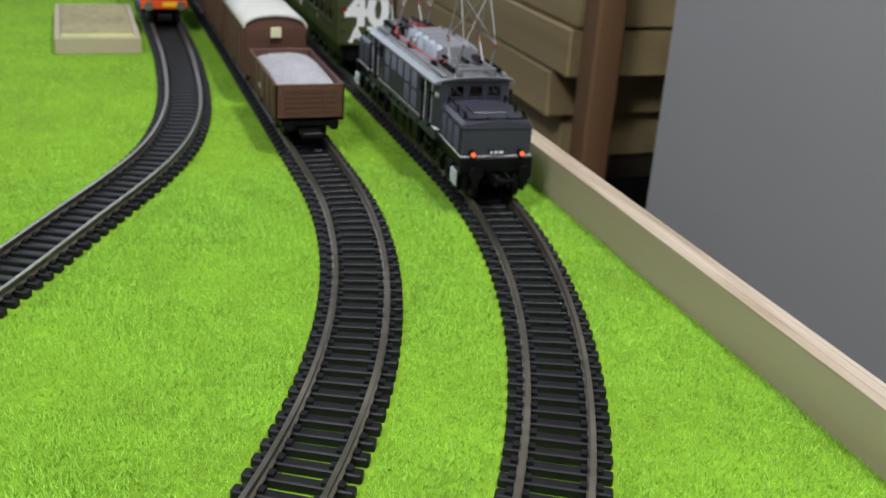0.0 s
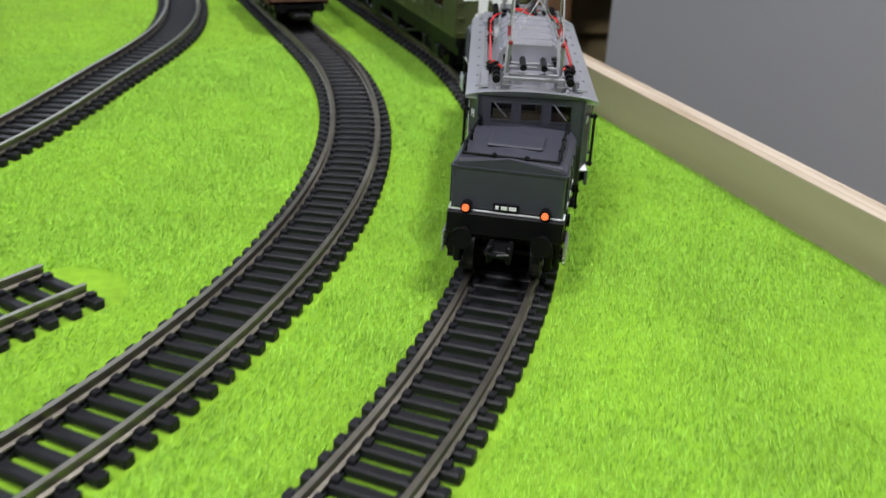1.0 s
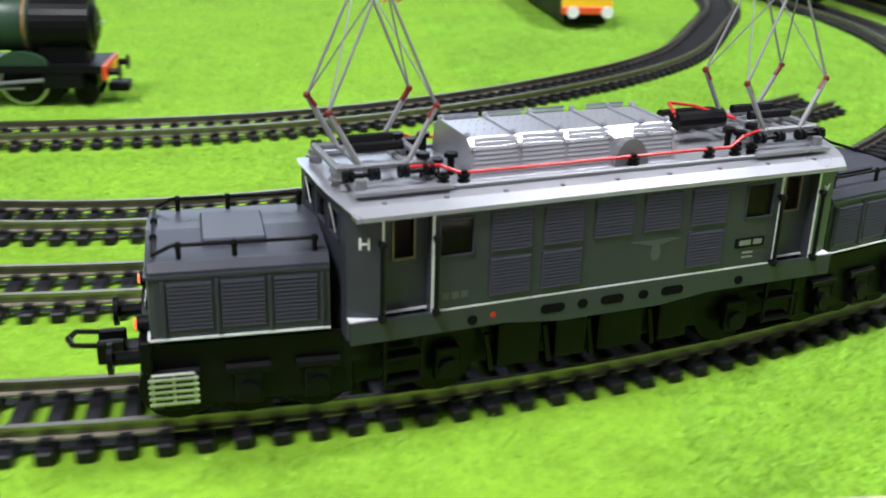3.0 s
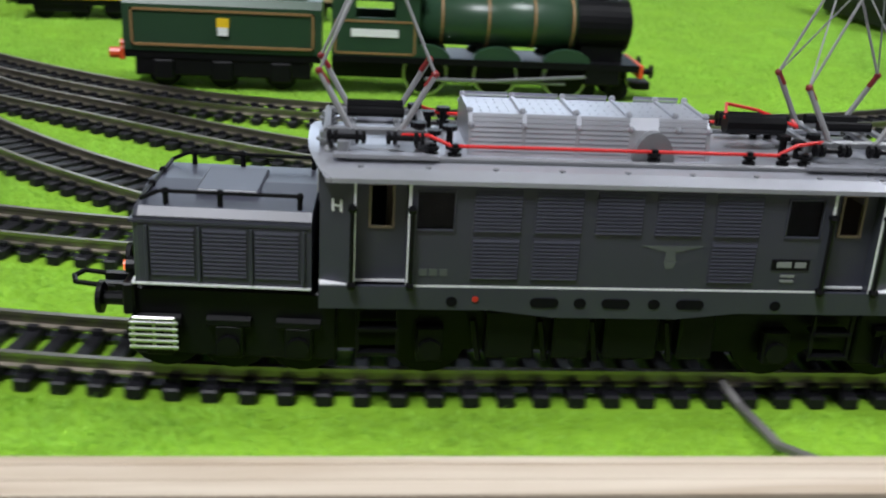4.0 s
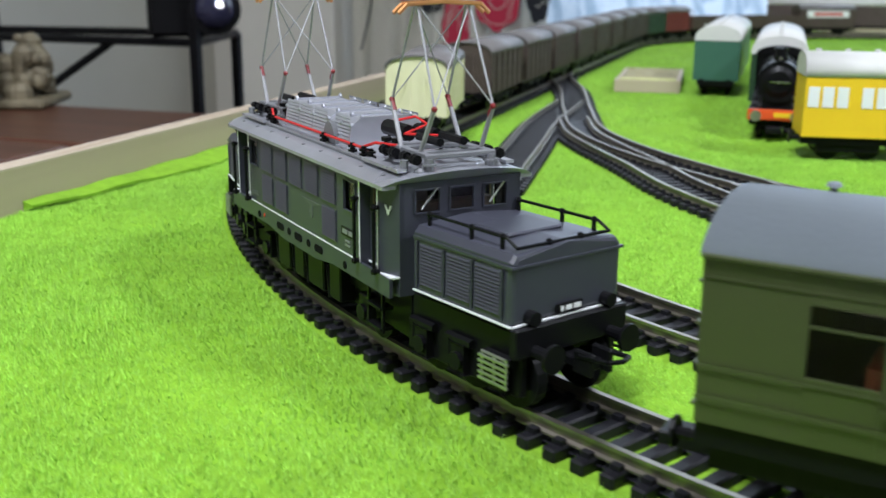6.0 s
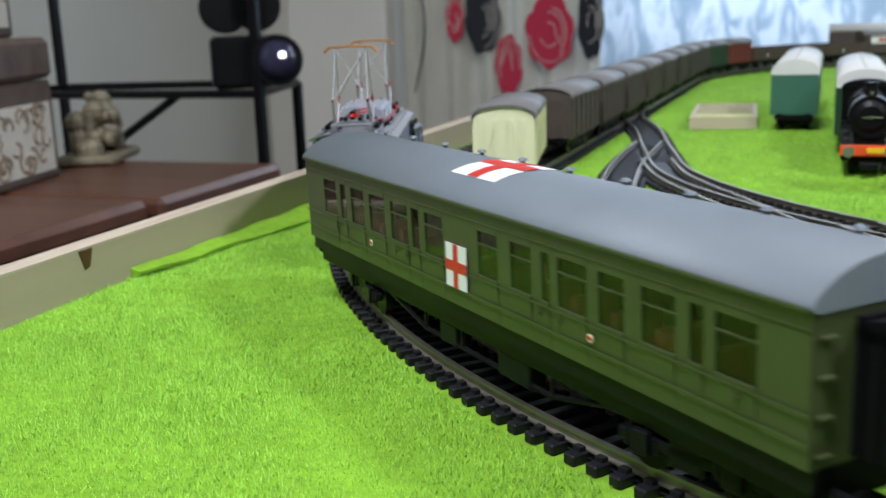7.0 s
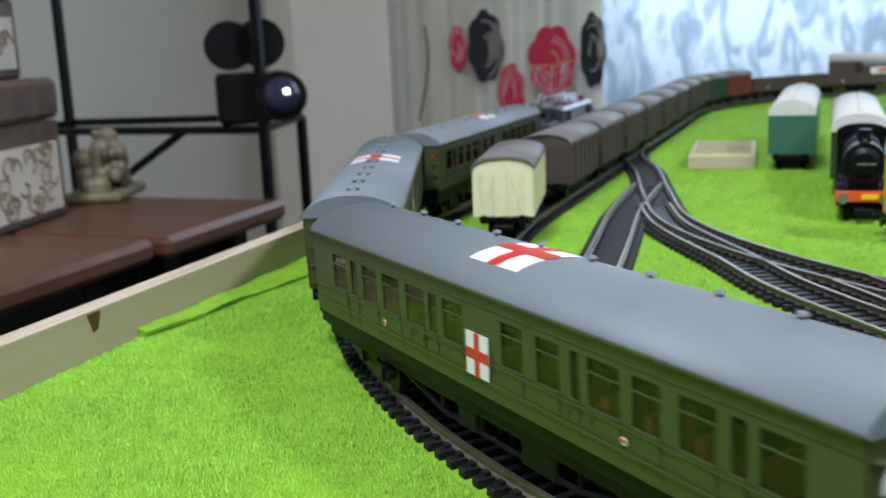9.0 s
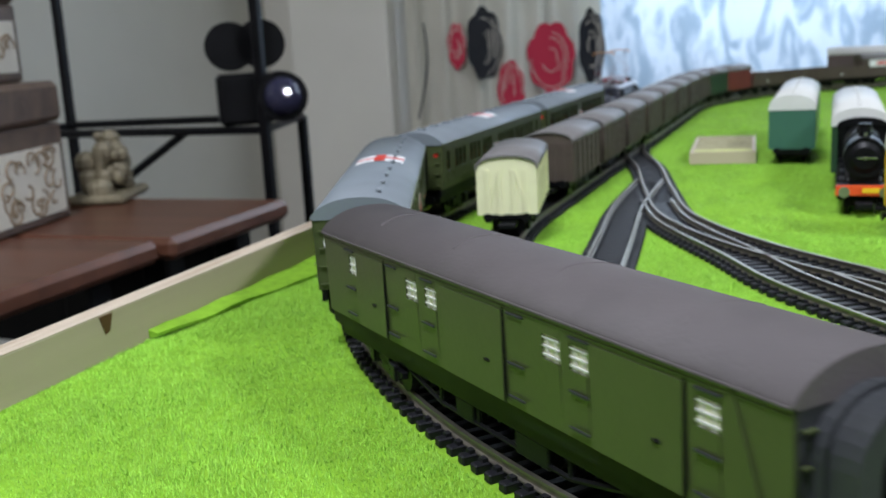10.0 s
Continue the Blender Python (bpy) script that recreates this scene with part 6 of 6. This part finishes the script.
# north wall with the window's opening
WX0, WX1, WZ0, WZ1 = -0.95, 0.80, -0.12, 1.25
bm = bmesh.new()
pierced(bm, -1.70, 1.15, 1.87, 1.95, ZF, ZC, [(WX0, WX1, WZ0, WZ1)])
tagged(part("wall_north", bm, M_PIER), "cream painted wall round the window", kind="structure")
bm = bmesh.new()
box(bm, -1.46, -1.20, 1.70, 1.87, ZF, ZC, 0.004)
tagged(part("wall_pier", bm, M_PIER), "cream painted pier of the wall", kind="structure")
win = tagged(new("window_1"), "window behind pale blue net curtain", kind="structure")
bm = bmesh.new()
for xa, xb, za, zb in ((WX0, WX1, WZ0, WZ0 + 0.05), (WX0, WX1, WZ1 - 0.05, WZ1), (WX0, WX0 + 0.05, WZ0, WZ1), (WX1 - 0.05, WX1, WZ0, WZ1), (-0.10, -0.05, WZ0, WZ1)):
    box(bm, xa, xb, 1.90, 1.93, za, zb)
part("window_frame", bm, M_WHITE, win)
M_DAY = bpy.data.materials.new("daylight_outside")
M_DAY.use_nodes = True
_d = M_DAY.node_tree.nodes["Principled BSDF"]
_d.inputs["Emission Color"].default_value, _d.inputs["Emission Strength"].default_value = (0.62, 0.80, 1.0, 1), 0.45
slab("backdrop", -1.6, 1.3, 2.30, 2.32, -0.6, 1.6, M_DAY, label="pale blue daylight outside the window")

# net curtain with a leaf pattern, in soft folds
M_NET = bpy.data.materials.new("net_curtain")
M_NET.use_nodes = True
nt = M_NET.node_tree
pb = nt.nodes["Principled BSDF"]
pb.inputs["Roughness"].default_value = 0.9
tc = nt.nodes.new("ShaderNodeTexCoord")
mp = nt.nodes.new("ShaderNodeMapping")
mp.inputs["Scale"].default_value = (24, 1, 10)
vo = nt.nodes.new("ShaderNodeTexNoise")
vo.inputs["Scale"].default_value, vo.inputs["Detail"].default_value, vo.inputs["Distortion"].default_value = 1.0, 4, 1.2
nt.links.new(tc.outputs["Object"], mp.inputs["Vector"])
nt.links.new(mp.outputs["Vector"], vo.inputs["Vector"])
cr = nt.nodes.new("ShaderNodeValToRGB")
cr.color_ramp.elements[0].position, cr.color_ramp.elements[0].color = 0.44, (0.86, 0.91, 0.96, 1)
cr.color_ramp.elements[1].position, cr.color_ramp.elements[1].color = 0.60, (0.52, 0.62, 0.70, 1)
nt.links.new(vo.outputs["Fac"], cr.inputs["Fac"])
tl = nt.nodes.new("ShaderNodeBsdfTranslucent")
ms = nt.nodes.new("ShaderNodeMixShader")
ms.inputs["Fac"].default_value = 0.62
nt.links.new(cr.outputs["Color"], pb.inputs["Base Color"])
nt.links.new(cr.outputs["Color"], tl.inputs["Color"])
nt.links.new(pb.outputs["BSDF"], ms.inputs[1])
nt.links.new(tl.outputs["BSDF"], ms.inputs[2])
nt.links.new(ms.outputs["Shader"], nt.nodes["Material Output"].inputs["Surface"])


def drape(name, x0, x1, y, z0, z1, waves, depth, m, label, cat):
    bm = bmesh.new()
    n = waves * 10
    rows2 = []
    for k, z in enumerate((z0, (z0 + z1) / 2, z1)):
        rows2.append([bm.verts.new((x0 + (x1 - x0) * i / n, y + depth * math.sin(2 * math.pi * waves * i / n + 0.3 * k) + 0.4 * depth * math.sin(i * 0.37), z)) for i in range(n + 1)])
    for a, b in zip(rows2, rows2[1:]):
        for i in range(n):
            bm.faces.new((a[i], a[i + 1], b[i + 1], b[i]))
    r = bmesh.ops.solidify(bm, geom=bm.faces[:], thickness=0.0015)
    ob = part(name, bm, m)
    for p in ob.data.polygons:
        p.use_smooth = True
    return tagged(ob, label, cat)


drape("net_curtain", -0.80, 0.85, 1.80, -0.30, 1.35, 11, 0.012, M_NET, "pale net curtain with a leaf pattern", "curtain")
M_CURT = mat("cream_curtain_cloth", (0.86, 0.83, 0.74), 0.9, 0, 0.05, 20, 0.3, 600)
cur = drape("patterned_curtain", -1.17, -0.70, 1.74, -0.70, 1.40, 6, 0.018, M_CURT, "cream curtain with red and black flower print", "curtain")
M_CRED = mat("crimson_flower_print", (0.5, 0.03, 0.07), 0.9, 0, 0.0, 60)
M_CBLK = mat("black_flower_print", (0.018, 0.02, 0.026), 0.9, 0, 0.2, 60)
M_CLIN = mat("pale_line_print", (0.6, 0.56, 0.5), 0.9, 0, 0)


def flower(x, z, r, m, squash=0.8, seed=0):
    """A round blossom printed on the curtain, with petals and pale lines."""
    rng = random.Random(seed)
    bm = bmesh.new()
    ring = []
    for i in range(36):
        a = 2 * math.pi * i / 36
        q = r * (0.86 + 0.12 * abs(math.sin(a * 3.5 + seed)) + 0.03 * rng.random())
        ring.append((x + q * squash * math.cos(a), z + q * math.sin(a)))
    prism_y(bm, ring, 1.7078, 1.7092)
    fl = part("printed_flower", bm, m, cur)
    bm = bmesh.new()
    for k in range(5):
        a0 = rng.uniform(0, 6.28)
        q = r * (0.25 + 0.14 * k)
        pts = [(x + q * squash * math.cos(a0 + t), 1.7072, z + q * math.sin(a0 + t)) for t in np.linspace(0, 2.4, 9)]
        for a, b in zip(pts, pts[1:]):
            rod(bm, a, b, 0.0011, 4)
    part("petal_line", bm, M_CLIN, fl)


flower(-1.030, 0.075, 0.055, M_CRED, 0.42, 1)
flower(-0.963, 0.078, 0.085, M_CBLK, 0.52, 2)
flower(-0.903, -0.030, 0.070, M_CRED, 0.48, 3)
flower(-0.807, 0.040, 0.082, M_CRED, 0.70, 4)
flower(-0.714, 0.060, 0.085, M_CBLK, 0.36, 5)
flower(-0.90, 0.30, 0.08, M_CRED, 0.7, 6)
flower(-1.05, 0.33, 0.07, M_CBLK, 0.6, 7)
bm = bmesh.new()
pts = [(-1.135 + 0.03 * math.sin(t * 2.2), 1.7080, -0.09 + 0.22 * t) for t in np.linspace(0, 1, 14)]
for a, b in zip(pts, pts[1:]):
    rod(bm, a, b, 0.0022, 5)
part("printed_stem", bm, M_CBLK, cur)


# brown table with two leaves
def table(m, L, W):
    o = root("wooden_table", "red-brown varnished wooden table on dark legs", "table", "tables beside the layout")
    bm = bmesh.new()
    box(bm, -W / 2, W / 2, -L / 2, L / 2, -0.022, 0.0, 0.006)
    part("tabletop", bm, M_DESK, o)
    for x in (-W / 2 + 0.05, W / 2 - 0.05):
        for y in (-L / 2 + 0.05, L / 2 - 0.05):
            bm = bmesh.new()
            box(bm, x - 0.016, x + 0.016, y - 0.016, y + 0.016, ZF + 0.07, -0.022, 0.003)
            part("leg", bm, M_BLACK, o)
    for y in (-L / 2 + 0.05, L / 2 - 0.05):
        bm = bmesh.new()
        box(bm, -W / 2 + 0.05, W / 2 - 0.05, y - 0.005, y + 0.005, -0.09, -0.022)
        part("apron", bm, M_BLACK, o)
    o.matrix_basis = m
    return o


t0 = table(pose(-1.045, 0.340, -0.07), 0.230, 0.50)
t1 = table(pose(-1.055, -0.120, -0.07), 0.680, 0.50)
# boxes with pale scrolled panels
M_SCROLL = mat("carved_brown_scroll", (0.27, 0.20, 0.13), 0.7, 0, 0.2, 60)
M_PANEL = mat("pale_scroll_panel", (0.62, 0.58, 0.5), 0.8, 0, 0.1, 40)


def chest(m, w, d, h, seed):
    o = root("wooden_box", "brown wooden box with pale scroll-carved panel", "box", "boxes stacked on the table")
    bm = bmesh.new()
    box(bm, -w / 2, w / 2, -d / 2, d / 2, 0, h * 0.70, 0.003)
    part("body", bm, M_BOXW, o)
    bm = bmesh.new()
    box(bm, -w / 2 - 0.003, w / 2 + 0.003, -d / 2 - 0.003, d / 2 + 0.003, h * 0.71, h, 0.006)
    part("lid", bm, M_BOXW, o)
    for face in (0, 1):
        bm = bmesh.new()
        if face == 0:
            box(bm, w / 2, w / 2 + 0.002, -d / 2 + 0.012, d / 2 - 0.012, 0.010, h * 0.55)
        else:
            box(bm, -w / 2 + 0.012, w / 2 - 0.012, -d / 2 - 0.002, -d / 2, 0.010, h * 0.55)
        p = part("panel", bm, M_PANEL, o)
        rng = random.Random(seed + face)
        bm = bmesh.new()
        for k in range(24):
            u0, z0 = rng.uniform(-d / 2 + 0.02, d / 2 - 0.02), rng.uniform(0.02, h * 0.50)
            r0, a0 = rng.uniform(0.008, 0.016), rng.uniform(0, 6.28)
            pts = [(u0 + r0 * (1 - 0.08 * q) * math.cos(a0 + 0.55 * q), z0 + r0 * (1 - 0.08 * q) * math.sin(a0 + 0.55 * q)) for q in range(9)]
            pts = [(max(-d / 2 + 0.014, min(d / 2 - 0.014, a)), max(0.012, min(h * 0.54, b))) for a, b in pts]
            for a, b in zip(pts, pts[1:]):
                if (a[0] - b[0]) ** 2 + (a[1] - b[1]) ** 2 > 1e-8:
                    if face == 0:
                        rod(bm, (w / 2 + 0.002, a[0], a[1]), (w / 2 + 0.002, b[0], b[1]), 0.0016, 5)
                    else:
                        rod(bm, (a[0] * w / d, -d / 2 - 0.002, a[1]), (b[0] * w / d, -d / 2 - 0.002, b[1]), 0.0016, 5)
        part("scrollwork", bm, M_SCROLL, p)
    o.matrix_basis = m
    return o


chest(pose(-1.070, 0.235, -0.07, 0, 0, 12), 0.17, 0.17, 0.150, 3)
chest(pose(-1.075, 0.230, 0.081, 0, 0, 14), 0.135, 0.14, 0.115, 8)
# ornament: a rough bronze animal on an oval base, one plain mesh
bm = bmesh.new()
rng_ = random.Random(5)
box(bm, -0.035, 0.035, -0.055, 0.055, 0.0, 0.012, 0.004)
for k in range(46):
    a = rng_.uniform(0, 6.28)
    q = rng_.random() ** 0.5
    ball(bm, (0.022 * q * math.cos(a), 0.042 * q * math.sin(a), 0.016 + 0.072 * rng_.random() * (1 - 0.5 * q)), rng_.uniform(0.006, 0.015), 8)
for y in (-0.025, -0.012, 0.018, 0.03):
    rod(bm, (0.0, y, 0.01), (0.004, y * 1.1, 0.06), 0.006, 8)
orn = part("ornament", bm, mat("mottled_bronze", (0.20, 0.17, 0.11), 0.5, 0.2, 0.45, 70, 0.6, 200))
orn.matrix_basis = pose(-1.040, 0.445, -0.07, 0, 0, 20)
tagged(orn, "mottled bronze animal ornament on a round base", "ornament")

# black metal rack with the old projector
rack = root("metal_rack", "black metal rack with thin square posts", "rack")
for x, y in ((-0.880, 0.560), (-1.272, 0.560), (-1.300, 0.700), (-0.935, 0.760)):
    bm = bmesh.new()
    box(bm, x - 0.006, x + 0.006, y - 0.006, y + 0.006, ZF, 1.2 if y < 0.6 or x < -1 else 0.0, 0.001)
    part("post", bm, M_BLACK, rack)
for a, b in (((-1.272, 0.560, 0.0), (-0.880, 0.560, 0.0)), ((-1.300, 0.700, 0.0), (-0.935, 0.760, 0.0)), ((-1.272, 0.56, 0.0), (-1.30, 0.70, 0.0)), ((-0.880, 0.56, 0.0), (-0.935, 0.76, 0.0)), ((-1.0, 0.565, 0.0), (-1.2, 0.565, -0.12)), ((-1.272, 0.56, -0.45), (-0.880, 0.56, -0.45)), ((-0.880, 0.56, -0.20), (-1.05, 0.60, -0.20))):
    bm = bmesh.new()
    rod(bm, a, b, 0.0055, 6)
    part("rail", bm, M_BLACK, rack)
proj = root("film_projector", "black vintage film projector with two reels and a lens", "projector")
bm = bmesh.new()
box(bm, -0.052, 0.028, -0.03, 0.03, 0.0, 0.075, 0.006)
part("housing", bm, M_BLACK, proj)
for x, z in ((-0.028, 0.115), (0.018, 0.117)):
    bm = bmesh.new()
    for y in (-0.008, 0.008):
        rod(bm, (x, y - 0.0012, z), (x, y + 0.0012, z), 0.036, 26)
    rod(bm, (x, -0.008, z), (x, 0.008, z), 0.022, 20)
    part("reel", bm, M_BLACK, proj)
bm = bmesh.new()
rod(bm, (0.040, -0.058, 0.040), (0.040, 0.0, 0.040), 0.036, 28)
lensb = part("lens_barrel", bm, M_BLACK, proj)
bm = bmesh.new()
v_ = ball(bm, (0.040, -0.052, 0.040), 0.029, 20)
part("lens_glass", bm, mat("coated_lens", (0.03, 0.03, 0.06), 0.05, 0, 0), lensb, "glossy lens")
proj.matrix_basis = pose(-0.912, 0.590, 0.006, 0, 0, 35) @ Matrix.Scale(0.86, 4)

# east side: stacked sleepers of timber, a post and a grey panel
M_TIMB = wood_mat("stacked_pine", (0.38, 0.30, 0.15), (0.26, 0.19, 0.09), 26, 0.65, axis=1)
M_POST = wood_mat("stained_brown_post", (0.22, 0.12, 0.06), (0.13, 0.07, 0.03), 26, 0.5, axis=2)
for k, (d, e) in enumerate(((0.020, 0.385), (0.0, 0.376), (0.0, 0.346), (0.004, 0.343), (0.0, 0.340), (0.003, 0.345))):
    bm = bmesh.new()
    z = -0.128 + k * 0.0405
    box(bm, 0.800 + d, 0.93, e, 0.95, z, z + 0.0385, 0.0012)
    tagged(part("timber_board", bm, M_TIMB), "pale pine board in a stack beside the layout", "board", "stacked pine boards")
slab("board_stand", 0.79, 0.95, 0.33, 0.97, ZF, -0.128, M_BLACK, kind="", label="dark stand under the stacked boards")
tagged(bpy.data.objects["board_stand"], category="stand")
bm = bmesh.new()
box(bm, 0.800, 0.824, 0.302, 0.328, ZF, 1.1, 0.002)
tagged(part("timber_post", bm, M_POST), "brown stained timber post", "post")
bm = bmesh.new()
box(bm, 0.800, 0.835, -2.05, 0.202, ZF, 1.45, 0.002)
tagged(part("wall_panel", bm, M_GWALL), "plain grey painted panel beside the layout", kind="structure")
# added black sheet that stands in for shade between post and panel
bm = bmesh.new()
box(bm, 0.90, 0.93, -0.10, 0.335, ZF, 1.2, 0.002)
tagged(part("gap_shade_sheet", bm, M_BLACK), "black sheet standing in for the shaded gap behind the timber post", "screen")
# legs under the board
LEGS = []
for x in (XW + 0.05, XE - 0.05):
    for y in (YN + 0.06, YE - 0.06):
        bm = bmesh.new()
        box(bm, x - 0.022, x + 0.022, y - 0.022, y + 0.022, ZF, -0.06, 0.002)
        LEGS.append(bm)
slab("board_frame", XW, XE, YN, YE, -0.060, -0.0125, M_PLYX, label="plywood deck under the grass mat")
for bm in LEGS:
    part("leg", bm, M_PLY, bpy.data.objects["board_frame"])
# ceiling lamp fitting
lampf = root("ceiling_lamp", "white square ceiling lamp, lit", "ceiling lamp")
bm = bmesh.new()
box(bm, 0.66, 0.795, -0.46, -0.22, 1.075, 1.105, 0.006)
rod(bm, (0.78, -0.34, 1.10), (0.78, -0.34, ZC), 0.006, 8)
part("housing", bm, M_WHITE, lampf)
lampf = root("ceiling_lamp", "white square ceiling lamp close to the ceiling, lit", "ceiling lamp")
bm = bmesh.new()
box(bm, -0.66, -0.18, -1.24, -0.76, 1.575, ZC, 0.01)
part("housing", bm, M_WHITE, lampf)


# ---- motion of the train ----
# seconds, metres along the line of the front of the leading bonnet
RUN = ((0.0, 0.040), (0.5, 0.155), (1.0, 0.2687), (1.5, 0.3754), (2.0, 0.478), (2.75, 0.629), (3.5, 0.775), (4.0, 0.8832), (4.5, 0.971), (5.0, 1.052), (5.25, 1.101), (5.75, 1.193), (6.25, 1.292), (6.5, 1.3475), (7.0, 1.4565), (7.5, 1.563), (8.0, 1.6715), (8.25, 1.720), (8.5, 1.775), (9.0, 1.8945), (9.5, 2.008), (10.0, 2.118))


def chord(s, half):
    (x1, y1), _ = line_at(s + half)
    (x0, y0), _ = line_at(s - half)
    return pose((x0 + x1) / 2, (y0 + y1) / 2, RAIL, 0, 0, math.degrees(math.atan2(y1 - y0, x1 - x0)))


def motions():
    ts = [k * 0.25 for k in range(41)]
    us = [float(np.interp(t, [r[0] for r in RUN], [r[1] for r in RUN])) for t in ts]

    def run(thing, offset, half, pieces):
        rows = [(t, chord(u - offset, half)) for t, u in zip(ts, us)]
        walk(thing, rows)
        for piece, ds, flip in pieces:
            sub = []
            for (t, m), u in zip(rows, us):
                w = chord(u - offset + ds, 0.0125)
                k = m.inverted() @ w
                a = math.degrees(k.to_euler().z) + flip
                sub.append((t, pose(k.translation.x, k.translation.y, 0, 0, 0, a)))
            walk(piece, sub)

    loco, front, rear = LOCO
    run(loco, 0.0800, 0.034, ((front, 0.0650, 0), (rear, -0.0650, 180)))
    for i, (c, b1, b2) in enumerate(COACHES):
        half = (0.194 if i == 3 else CL) / 2
        run(c, 0.1985 + 0.225 * i + half, half - 0.033, ((b1, half - 0.033, 0), (b2, 0.033 - half, 0)))


motions()
